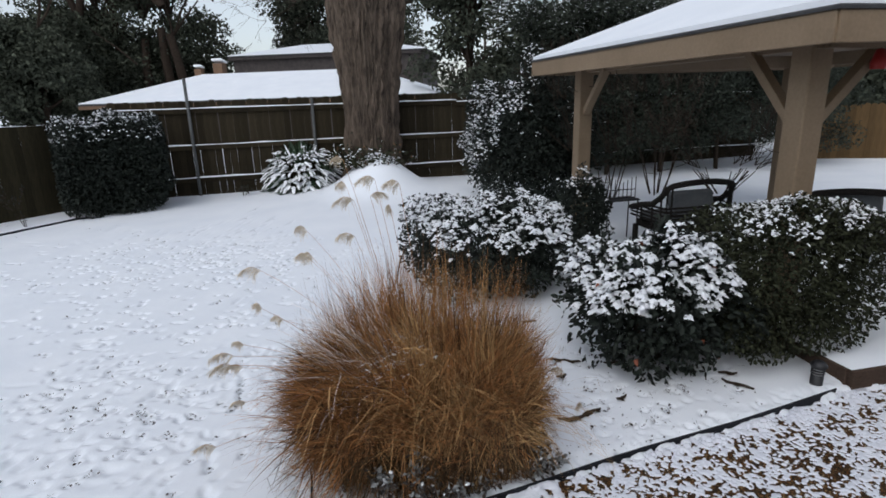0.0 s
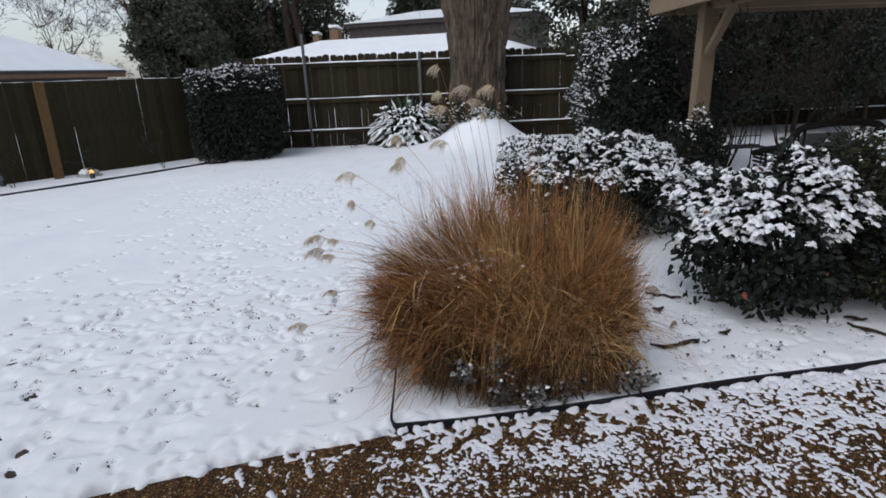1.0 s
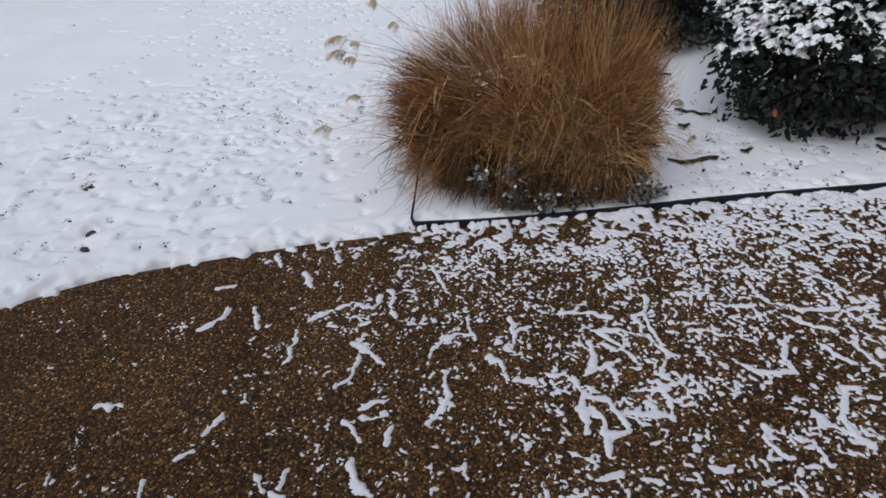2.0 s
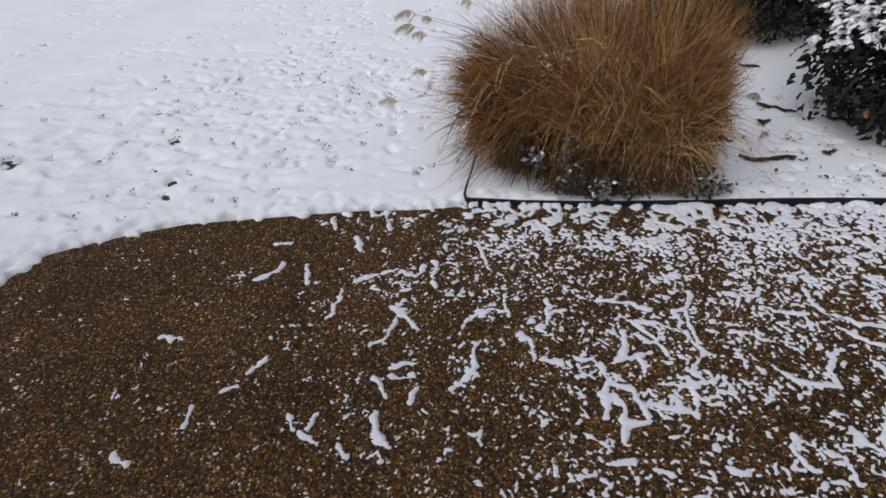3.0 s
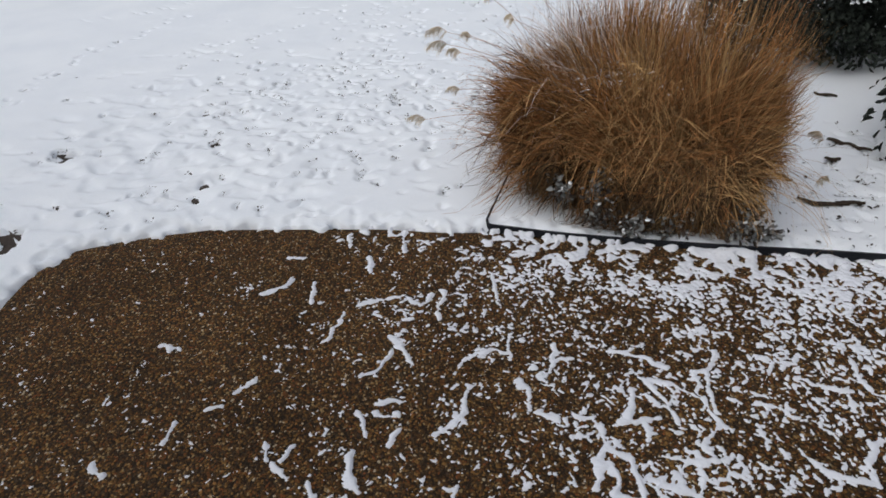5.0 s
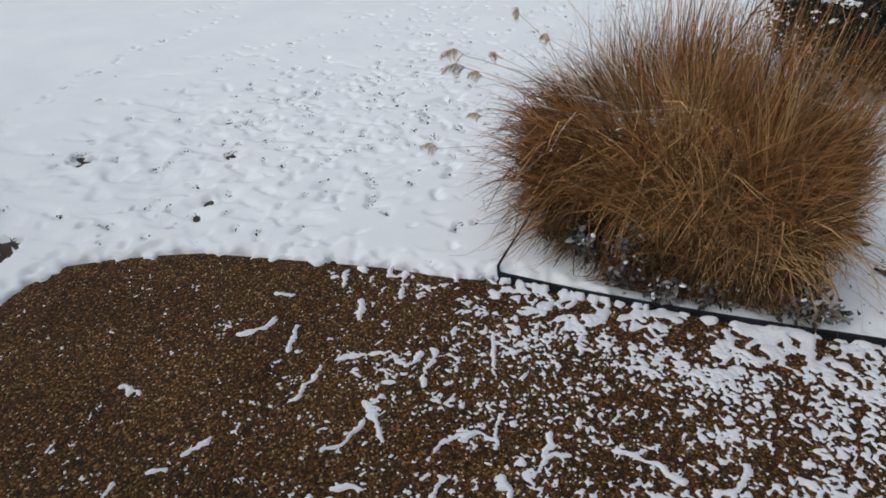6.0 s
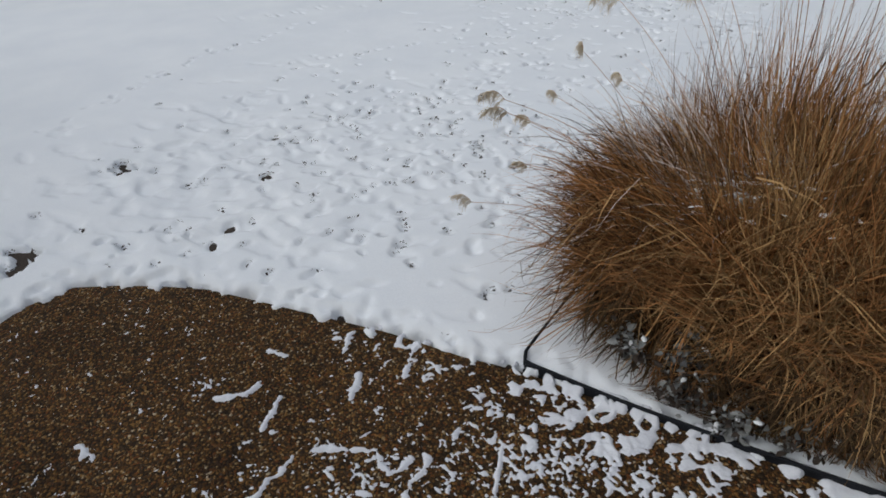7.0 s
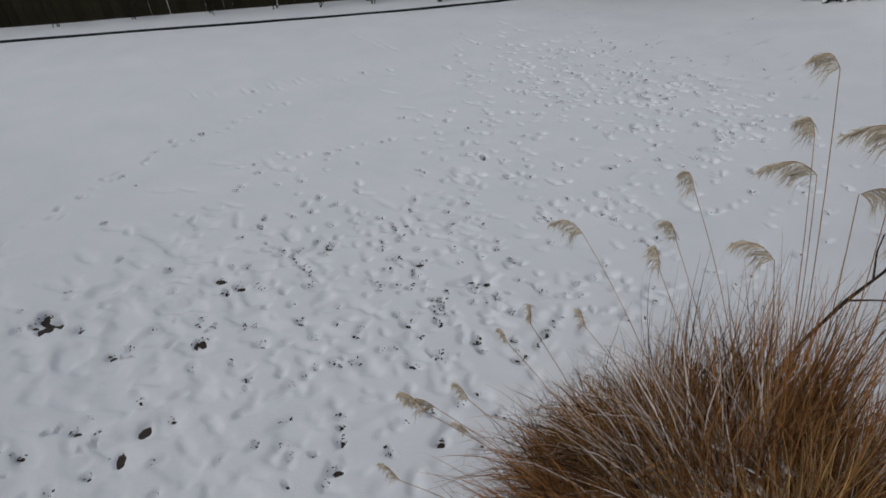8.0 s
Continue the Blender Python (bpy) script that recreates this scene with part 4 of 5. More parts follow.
    # The heart: dark blades paint the shade seen between the locks.
    tuft("heart_blades", 3600, "dark blades painting the shade deep in the clump", [(dark, 1)], rim + fore + side, None, 1.2, (0.15, 0.1), (1.4, 0.5), (0.3, 0.62), 0.006, 14, 0.2)
    tuft("shade_blades", 3400, "dark blades painting the shade between the skirt's strands", [(dark, 5), (old, 1)], rim, front, 0.9, (0.3, 0.18), (2.2, 0.4), (0.4, 0.8), 0.0055, 16, 0.14, 1.0, (0.2, 0.55))
    # The crown: upright locks behind, leaning ones in front; extra tan paints sky light.
    tuft("upright_blades", 4600, "russet upright blades", [(russet, 4), (tan, 3), (old, 1)], back, None, 1.1, (0.2, 0.15), (0.75, 0.5), (0.65, 1.12), 0.0043, 30, 0.2, apart=0.06)
    tuft("tall_blades", 700, "thin tall blades standing over the crown", [(russet, 3), (old, 1)], back, None, 1.2, (0.14, 0.1), (0.45, 0.3), (0.95, 1.25), 0.0036, 12, 0.12, apart=0.07)
    tuft("back_blades", 1500, "russet blades leaning away", [(russet, 4), (old, 1)], [(-0.36, 0.36), (-0.26, 0.42), (-0.12, 0.42)], 2.0, 0.7, (0.2, 0.1), (0.75, 0.35), (0.8, 1.1), 0.0042, 30, 0.2)
    tuft("crest_blades", 3600, "russet blades of the front tufts", [(russet, 3), (tan, 3), (old, 1)], fore, None, 1.6, (0.18, 0.12), (1.1, 0.5), (0.6, 1.0), 0.0044, 24, 0.2)
    tuft("nodding_blades", 1500, "blades nodding over the skirt", [(russet, 4), (tan, 1), (old, 1)], fore, front, 1.0, (0.2, 0.12), (2.0, 0.4), (0.7, 1.08), 0.0044, 18, 0.1, 1.7)
    tuft("flank_locks", 2000, "russet locks leaning beside the shrubs", [(russet, 3), (tan, 2)], [(0.3, -0.04), (0.34, 0.08), (0.3, 0.2)], 0.1, 0.8, (0.15, 0.1), (0.9, 0.5), (0.65, 1.05), 0.0043, 24, 0.18)
    # The swept side, bowed under snow.
    tuft("swept_blades", 3000, "russet blades swept to one side", [(russet, 3), (old, 2), (tan, 2)], side, 3.3, 0.7, (0.22, 0.14), (1.85, 0.35), (0.65, 1.02), 0.0044, 24, 0.1, 1.6)
    tuft("shoulder_blades", 2400, "russet blades bowed over the swept side", [(russet, 3), (tan, 2), (old, 1)], side + [(-0.12, 0.02), (-0.16, 0.24)], 3.2, 0.9, (0.15, 0.1), (1.4, 0.4), (0.65, 0.98), 0.0044, 22, 0.11, 1.8)
    tuft("outer_blades", 1900, "russet blades standing at the swept edge", [(russet, 3), (old, 1)], [(-0.28, -0.14), (-0.38, -0.1), (-0.44, -0.02)], 3.6, 0.7, (0.25, 0.12), (1.3, 0.4), (0.55, 0.86), 0.0042, 20, 0.11)
    tuft("screen_blades", 1200, "russet tuft standing before the pressed part", [(russet, 3), (old, 1)], [(-0.34, -0.12), (-0.26, -0.12), (-0.14, -0.1)], 4.0, 0.9, (0.16, 0.1), (0.9, 0.4), (0.55, 0.8), 0.0042, 24, 0.11)
    tuft("bleached_thatch", 1300, "pale blades lying over the caught snow", [(tan, 3), (old, 1)], [(-0.16, 0.1), (-0.2, 0.24), (-0.26, 0.1), (-0.3, 0.24)], 2.95, 0.45, (0.25, 0.12), (1.9, 0.2), (0.75, 1.0), 0.005, 12, 0.12, 1.4)
    tuft("frosted_blades", 900, "pressed blades crusted with snow", [(BLADE_FROST, 1)], [(-0.16, 0.1), (-0.2, 0.24), (-0.26, 0.1), (-0.12, 0.16)], 2.95, 0.5, (0.2, 0.1), (1.75, 0.25), (0.92, 1.14), 0.0048, 7, 0.16, 1.5)
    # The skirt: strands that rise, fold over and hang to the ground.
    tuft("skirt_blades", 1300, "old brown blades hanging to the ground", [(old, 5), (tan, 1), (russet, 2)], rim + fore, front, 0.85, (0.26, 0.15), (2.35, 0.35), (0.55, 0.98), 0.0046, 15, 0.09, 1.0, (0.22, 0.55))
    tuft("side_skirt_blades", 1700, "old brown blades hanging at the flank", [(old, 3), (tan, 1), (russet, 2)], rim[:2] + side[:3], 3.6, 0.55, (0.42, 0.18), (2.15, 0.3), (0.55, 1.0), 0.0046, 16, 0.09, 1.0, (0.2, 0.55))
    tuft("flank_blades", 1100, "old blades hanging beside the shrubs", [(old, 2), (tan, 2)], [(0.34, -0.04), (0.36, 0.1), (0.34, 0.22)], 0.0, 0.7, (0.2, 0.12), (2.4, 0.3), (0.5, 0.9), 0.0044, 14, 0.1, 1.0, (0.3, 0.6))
    tuft("drooping_blades", 700, "bleached strands hanging over the skirt", [(tan, 1)], rim + fore, front, 0.9, (0.2, 0.12), (2.4, 0.35), (0.7, 1.08), 0.0058, 5, 0.07, 1.0, (0.28, 0.6))
    tuft("thatch_blades", 1800, "tangled blades across the crown", [(russet, 5), (tan, 1)], back + fore + side, None, 2.5, (0.2, 0.12), (1.8, 0.5), (0.55, 0.95), 0.0046, 8, 0.2)
    tuft("crossing_blades", 1500, "loose strands lying across the locks", [(tan, 2), (russet, 3), (old, 1)], back + fore + side, None, 2.8, (0.3, 0.2), (1.5, 0.7), (0.6, 1.02), 0.0034, 2, 0.3, 1.2)
    tuft("fringe_blades", 700, "loose spiky strands sticking out of the swept side", [(russet, 2), (old, 2)], side, 3.3, 1.0, (0.45, 0.25), (1.45, 0.4), (0.7, 1.12), 0.003, 2, 0.3, 1.2)
    n = 70
    B = np.c_[r.normal(0.36, 0.05, n), r.normal(-0.02, 0.08, n), np.full(n, 0.15)]
    V, F = blade_arrays(B, r.normal(-0.5, 0.35, n), r.uniform(0.3, 0.7, n), r.uniform(2.2, 2.8, n), r.uniform(0.5, 0.85, n), np.full(n, 0.0028), r, segs=12)
    child("stray_blades", mesh_np("stray_blades", V, F, BLADE_PALE), clump, "thin pale strands hanging over the snow", "stuff")
    n = 460
    B = np.c_[r.normal(-0.4, 0.06, n), r.normal(-0.04, 0.12, n), np.full(n, 0.12)]
    V, F = blade_arrays(B, np.pi + r.normal(0, 0.45, n), r.uniform(0.5, 1.0, n), r.uniform(1.4, 2.0, n), r.uniform(0.4, 0.72, n), np.full(n, 0.0035), r)
    child("sprawling_blades", mesh_np("sprawling_blades", V, F, BLADE), clump, "loose blades sprawling over the lawn", "stuff")
    # Snow lying in streaks between the pressed blades.
    n = 380
    P = np.c_[r.normal(-0.4, 0.17, n), r.normal(0.15, 0.15, n), np.zeros(n)]
    P[:, 2] = 0.55 - 0.5 * np.clip(-0.3 - P[:, 0], 0, 1) - 0.3 * np.clip(P[:, 1] - 0.25, 0, 1) + r.normal(0, 0.03, n)
    V, F = blob_arrays(P, 0.004 + 0.016 * r.random(n) ** 1.6, 0.5, 41, 3, 8, np.tile((-0.35, 0.0, 0.94), (n, 1)), 0.45, 2.95 + r.normal(0, 0.35, n), 2.0)
    child("caught_snow", mesh_np("caught_snow", V, F, SNOW_CAP), clump, "snow caught on the bent thatch", "stuff")
    return clump


clump = build_grass()


def build_plume(at, foot, length, seed, parent):
    """A seed plume: a thin stem whose tip bends over, and fine hairs combed to one side of it."""
    r = np.random.default_rng(seed)
    at, foot = np.array(at, float), np.array(foot, float)
    t = np.linspace(0, 1, 9)[:, None]
    line = foot * (1 - t) + at * t + np.array([0, 0, 0.07]) * np.sin(t * np.pi)
    away = unit(np.array([at[0] - foot[0] - 0.25, at[1] - foot[1], 0.0]) + r.normal(0, 0.25, 3) * (1, 1, 0))
    s = np.linspace(0, 1, 7)
    tip = at + away * (s * length * 0.75)[:, None] + np.array([0, 0, 1.0]) * (length * (0.25 * np.sin(s * 2.4) - 0.28 * s**2))[:, None]
    V, F = tubes([[(p, 0.0016 - 0.0006 * k / 8) for k, p in enumerate(line)] + [(p, 0.0011) for p in tip[1:]]], 4)
    child("stem", mesh_np("stem", V, F, BLADE), parent)
    n = 120
    q = r.random(n)
    root = np.stack([np.interp(q, s, tip[:, i]) for i in range(3)], 1)
    d = unit(away * 0.6 + (0, 0, -0.85) + r.normal(0, 0.2, (n, 3)))
    L = length * 0.7 * (1 - 0.5 * q) * r.uniform(0.6, 1.1, n)
    end = root + d * L[:, None]
    mid = (root + end) / 2 + away * (L * 0.12)[:, None] + (0, 0, 0.006)
    side = unit(np.cross(end - root, r.normal(size=(n, 3)))) * 0.0008
    V = np.stack([root - side, root + side, mid + side * 1.3, mid - side * 1.3, end], 1).reshape(-1, 3)
    k = 5 * np.arange(n)[:, None]
    F = np.concatenate([k + [0, 1, 2], k + [0, 2, 3], k + [3, 2, 4]])
    child("plume", mesh_np("plume", V, F, PLUME), parent, "pale feathery seed plume")


PLUMES = [((-0.93, 2.26, 0.86), (-0.35, 2.6, 0.5), 0.13), ((-0.98, 2.32, 0.78), (-0.35, 2.6, 0.45), 0.12), ((-0.97, 2.66, 0.93), (-0.35, 2.65, 0.4), 0.12), ((-1.13, 3.02, 1.02), (-0.4, 2.85, 0.5), 0.16),
          ((-0.9, 3.2, 1.04), (-0.4, 2.95, 0.5), 0.17), ((-0.92, 3.26, 1.2), (-0.35, 3.0, 0.5), 0.16), ((-0.66, 3.28, 1.47), (-0.3, 3.0, 0.4), 0.14),
          ((-0.61, 3.25, 1.39), (-0.3, 3.0, 0.4), 0.15), ((-0.48, 3.15, 1.43), (-0.25, 2.95, 0.4), 0.13), ((-0.36, 3.12, 1.36), (-0.2, 2.95, 0.4), 0.12),
          ((-0.3, 3.12, 1.5), (-0.15, 2.95, 0.4), 0.15), ((-0.58, 3.12, 1.2), (-0.3, 2.95, 0.4), 0.14), ((-0.68, 3.33, 1.62), (-0.3, 3.05, 0.4), 0.13)]
PLUMES += [((-0.78, 2.95, 1.12), (-0.35, 2.85, 0.5), 0.15), ((-1.05, 2.2, 0.42), (-0.4, 2.55, 0.35), 0.12), ((-0.5, 3.35, 1.5), (-0.25, 3.0, 0.5), 0.14), ((0.62, 2.95, 0.45), (0.3, 2.85, 0.3), 0.12),
           ((0.66, 2.75, 0.35), (0.3, 2.75, 0.25), 0.1), ((-1.0, 2.45, 0.7), (-0.4, 2.6, 0.4), 0.11), ((-0.99, 2.93, 0.75), (-0.4, 2.85, 0.45), 0.12),
           ((-1.12, 2.7, 0.7), (-0.45, 2.7, 0.4), 0.1), ((-1.02, 2.46, 0.5), (-0.5, 2.6, 0.35), 0.09)]
for n, (p, f, l) in enumerate(PLUMES):
    build_plume(Vector(p) - clump.location, Vector(f) - clump.location, l, 100 + n, clump)


def build_yucca():
    r = np.random.default_rng(5)
    plant = thing("sword_leaf_plant", "dome of dark broad leaves bowed under snow by the tree", "plant", (-4.0, 11.1, 0))
    n = 760
    a, e = r.uniform(0, 6.28, n), np.arccos(r.uniform(-0.12, 1.0, n))
    d = np.stack([np.cos(a) * np.sin(e), np.sin(a) * np.sin(e), np.cos(e)], 1)
    up = e < 0.5
    shell = d * (0.74, 0.7, 0.86) * r.uniform(0.7, 1.0, n)[:, None] + (0, 0, 0.2)
    seg = np.linspace(0, 1, 6)[None, :, None]
    L = np.where(up, r.uniform(0.2, 0.34, n), r.uniform(0.2, 0.34, n))[:, None, None]
    fall = np.where(up, 0.0, 0.6)[:, None, None]
    out = unit(d + r.normal(0, 0.3, (n, 3)) + np.where(up, 0.6, 0.15)[:, None] * np.array([0, 0, 1.0]))
    C = shell[:, None] * np.where(up, 0.75, 0.9)[:, None, None] + out[:, None] * L * seg * np.where(up, 1.0, 0.85)[:, None, None] - np.array([0, 0, 1.0]) * L * fall * seg**1.6
    C[..., 2] = np.maximum(C[..., 2], 0.06)
    side = unit(np.cross(unit(np.gradient(C, axis=1)), d[:, None] + np.array([0, 0, 0.4]) + r.normal(0, 0.2, (n, 1, 3))))
    w = np.where(up, 0.03, 0.042)[:, None, None] * np.sin(np.pi * (0.1 + 0.88 * seg)) ** 0.8
    ridge = unit(d + (0, 0, 0.5))[:, None] * 0.01
    V = np.stack([C - side * w + ridge, C, C + side * w + ridge], 2).reshape(-1, 3)
    i = (np.arange(n) * 18)[:, None] + 3 * np.arange(5)[None]
    F = np.concatenate([np.stack([i, i + 1, i + 4, i + 3], -1).reshape(-1, 4), np.stack([i + 1, i + 2, i + 5, i + 4], -1).reshape(-1, 4)])
    child("sword_leaves", mesh_np("sword_leaves", V, F, SWORD), plant, kind="stuff")
    k = np.where((e > 0.42) & (e < 1.6) & (r.random(n) < 0.8))[0]
    S = C[k][:, 1:6] + unit(d[k] + (0, 0, 0.6))[:, None] * 0.016
    ww = w[k][:, 1:6] * 0.85
    V = np.stack([S - side[k][:, 1:6] * ww, S + unit(d[k] + (0, 0, 0.6))[:, None] * 0.018, S + side[k][:, 1:6] * ww], 2).reshape(-1, 3)
    i = (np.arange(len(k)) * 15)[:, None] + 3 * np.arange(4)[None]
    F = np.concatenate([np.stack([i, i + 1, i + 4, i + 3], -1).reshape(-1, 4), np.stack([i + 1, i + 2, i + 5, i + 4], -1).reshape(-1, 4)])
    child("leaf_snow", mesh_np("leaf_snow", V, F, SNOW_CAP), plant, "snow lying along the bowed leaves", "stuff")


build_yucca()


def build_big_tree():
    tree = thing("big_tree", "massive furrowed tree trunk rising from a snow mound", "tree", (-2.55, 11.3, 0))
    nz, na = 240, 300
    z, a = np.linspace(-0.1, 4.6, nz), np.linspace(0, 2 * np.pi, na, endpoint=False)
    Z, A = np.meshgrid(z, a, indexing="ij")
    R = 0.47 + 0.24 * smooth(1.2, 4.2, Z) + 0.28 * np.exp(-np.maximum(Z, 0) / 0.4)
    x, y = np.cos(A), np.sin(A)
    warp = 1.2 * fbm(Z * 0.7, A * 2, 14)
    ridge = np.abs(vnoise(A * 9 + warp, Z * 1.1 + warp, 15) - 0.5) * 1.3 + np.abs(vnoise(A * 19 - warp, Z * 3.4, 16) - 0.5) * 0.9 + 0.35 * vnoise(A * 30, Z * 9, 17)
    R = R * (1 + 0.06 * np.sin(3 * A + 1) + 0.04 * np.sin(5 * A + Z * 0.4)) + 0.14 * ridge - 0.06
    V = np.stack([x * R + 0.03 * Z * 0.3, y * R, Z], -1).reshape(-1, 3)
    i, k = np.meshgrid(np.arange(nz - 1), np.arange(na), indexing="ij")
    F = np.stack([i * na + k, i * na + (k + 1) % na, (i + 1) * na + (k + 1) % na, (i + 1) * na + k], -1).reshape(-1, 4)
    child("trunk", mesh_np("trunk", V, F, BARK), tree)
    r = np.random.default_rng(9)
    lines = []
    for a0, lean in ((0.4, 0.35), (2.6, 0.4), (4.6, 0.3)):
        p, d, rad = np.array([0.25 * math.cos(a0), 0.25 * math.sin(a0), 4.3]), np.array([math.cos(a0) * lean, math.sin(a0) * lean, 1.0]), 0.42
        limb = []
        for s in range(9):
            limb.append((p.copy(), rad))
            p, rad, d = p + unit(d) * 0.9, rad * 0.8, d + r.normal(0, 0.12, 3)
            if s > 2:
                b, e, br = p.copy(), unit(d + r.normal(0, 0.8, 3)), rad * 0.6
                twig = []
                for q in range(5):
                    twig.append((b.copy(), br))
                    b, br, e = b + e * 0.6, br * 0.65, unit(e + r.normal(0, 0.25, 3) + (0, 0, 0.1))
                lines.append(twig)
        lines.append(limb)
    V, F = tubes(lines, 8)
    child("limbs", mesh_np("limbs", V, F, BARK), tree)


build_big_tree()


def build_ivy():
    """Evergreen creeper and dead leaves round the foot of the big tree."""
    r = np.random.default_rng(61)
    ob = thing("ground_creeper", "dark creeper and dead leaves round the foot of the trunk", "plant", (-2.55, 11.3, 0))
    n = 900
    a, up = r.normal(-1.75, 0.75, n), np.abs(r.normal(0, 0.16, n))
    rad = 0.9 - 0.25 * np.minimum(up / 0.4, 1) + r.normal(0, 0.05, n)
    P = np.stack([np.cos(a) * rad, np.sin(a) * rad, 0.56 + up], 1)
    V, F = leaf_arrays(P, r.normal(size=P.shape), P * (1, 1, 0) + r.normal(0, 0.4, P.shape) + (0, 0, 0.4), r.uniform(0.04, 0.08, n), r.uniform(0.03, 0.05, n))
    child("foliage", mesh_np("foliage", V, F, LEAF_BOX), ob, kind="stuff")
    k = r.choice(n, 160, replace=False)
    V, F = blob_arrays(P[k] + unit(P[k] * (1, 1, 0)) * 0.03, r.uniform(0.012, 0.03, 160), 0.5, 62, 2, 6)
    child("snow_cover", mesh_np("snow_cover", V, F, SNOW_CAP), ob, "pads of snow", "stuff")
    k = r.choice(n, 70, replace=False)
    V, F = leaf_arrays(P[k] * (1.03, 1.03, 1), r.normal(size=(70, 3)), r.normal(size=(70, 3)), r.uniform(0.05, 0.1, 70), r.uniform(0.02, 0.04, 70))
    child("dead_leaf", mesh_np("dead_leaf", V, F, BLADE_OLD), ob, "tan dead leaves", "stuff")


build_ivy()


def branching(r, base, height, rad, depth=4, spread=0.5, lines=None, d=None, length=None, thin=0.003):
    """A bare branching crown as tapering limbs."""
    lines = [] if lines is None else lines
    d = np.array([0, 0, 1.0]) if d is None else d
    length = height * 0.38 if length is None else length
    p, line = np.array(base, float), []
    for s in range(5):
        line.append((p.copy(), max(rad * (1 - 0.09 * s), thin)))
        p, d = p + d * length / 4, unit(d + r.normal(0, 0.09, 3))
    lines.append(line)
    if depth:
        for k in range(r.integers(2, 4)):
            branching(r, p, height, rad * 0.62, depth - 1, spread, lines, unit(d + r.normal(0, spread, 3) + (0, 0, 0.15)), length * 0.72, thin)
    return lines


def build_evergreen(name, label, at, height, radius, seed, leaves=5000, size=0.22, trunk=0.2, base=0.8, snow=0, group="trees behind the fence", leaf=None):
    """A broad evergreen tree: trunk, limbs, and clumps of leaves with gaps between them."""
    r = np.random.default_rng(seed)
    tree = thing(name, label, "tree", at, 0, group)
    lines = [[((0, 0, -0.2), trunk), ((r.normal(0, 0.1), 0, height * 0.45), trunk * 0.7), ((r.normal(0, 0.2), r.normal(0, 0.2), height * 0.92), 0.04)]]
    centres = []
    for k in range(34):
        z = base + (height - base) * r.random() ** 0.85
        w = radius * (1 - 0.6 * abs(z / height - 0.45))
        a = r.uniform(0, 6.28)
        e = np.array([math.cos(a) * w * r.uniform(0.3, 1), math.sin(a) * w * r.uniform(0.3, 1), z])
        lines.append([((0, 0, max(z * 0.7, 0.3)), trunk * 0.35), (e * (0.5, 0.5, 0.92), trunk * 0.2), (e, 0.01)])
        centres.append(e)
    V, F = tubes(lines, 6)
    child("trunk", mesh_np("trunk", V, F, TWIG), tree)
    c = np.array(centres)[r.integers(0, len(centres), leaves)]
    P = c + unit(r.normal(size=(leaves, 3))) * (radius * 0.42 * r.random(leaves) ** 0.45)[:, None] * (1, 1, 0.7)
    P = P[P[:, 2] > 0.1]
    L = size * r.uniform(0.6, 1.3, len(P))
    V, F = leaf_arrays(P, r.normal(size=P.shape) + (0, 0, -0.3), r.normal(size=P.shape) + (0, 0, 1), L, L * 0.6)
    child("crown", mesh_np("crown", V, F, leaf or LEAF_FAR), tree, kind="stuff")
    if snow:
        Q = P[np.argsort(-P[:, 2] + r.normal(0, height * 0.18, len(P)))[:snow]]
        V, F = blob_arrays(Q, size * 0.38 * r.uniform(0.4, 1.2, len(Q)), 0.4, seed, 2, 6)
        child("crown_snow", mesh_np("crown_snow", V, F, SNOW_CAP), tree, "patches of snow", "stuff")
    return tree


def build_bare(name, label, at, height, seed, rad=0.1, depth=7, spread=0.55, thin=0.003):
    r = np.random.default_rng(seed)
    tree = thing(name, label, "tree", at, 0, "bare trees beyond the fence")
    V, F = tubes(branching(r, (0, 0, -0.2), height, rad, depth, spread, thin=thin), 4)
    child("branchwork", mesh_np("branchwork", V, F, TWIG), tree)
    return tree


EVERGREEN = "dark evergreen tree beyond the fence with little snow"
for n, (x, y, h, rad, snow, size) in enumerate([(-23.3, 31.5, 10, 3.2, 0, 0.2), (-22, 31, 12.5, 4.2, 0, 0.2), (-19.2, 32, 11, 3.2, 0, 0.2), (-18.5, 21.0, 4.3, 2.0, 0, 0.17),
                                               (-21.7, 25.4, 5.5, 2.3, 0, 0.2), (-13.5, 41, 9.5, 4, 0, 0.24), (-9.5, 42, 10, 3.6, 0, 0.24), (-1.0, 19.5, 6.2, 2.0, 700, 0.16), (1.2, 17.5, 3.9, 2.0, 900, 0.15),
                                               (3.6, 18, 5.2, 2.4, 900, 0.16), (6.5, 19, 7.5, 2.8, 300, 0.2), (9.5, 20, 8.5, 3.2, 300, 0.22), (13, 19, 8.5, 3.4, 300, 0.22)]):
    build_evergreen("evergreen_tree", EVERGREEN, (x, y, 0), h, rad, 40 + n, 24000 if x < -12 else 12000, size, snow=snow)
for n, (x, y, h, rad) in enumerate([(2.4, 12.5, 3.5, 1.25), (3.6, 12.8, 3.5, 1.3), (4.9, 13.1, 3.6, 1.3), (6.4, 13.5, 3.6, 1.3), (1.3, 12.3, 3.5, 1.2)]):
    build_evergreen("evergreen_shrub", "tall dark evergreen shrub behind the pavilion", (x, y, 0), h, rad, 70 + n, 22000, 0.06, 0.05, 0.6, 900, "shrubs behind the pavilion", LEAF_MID)
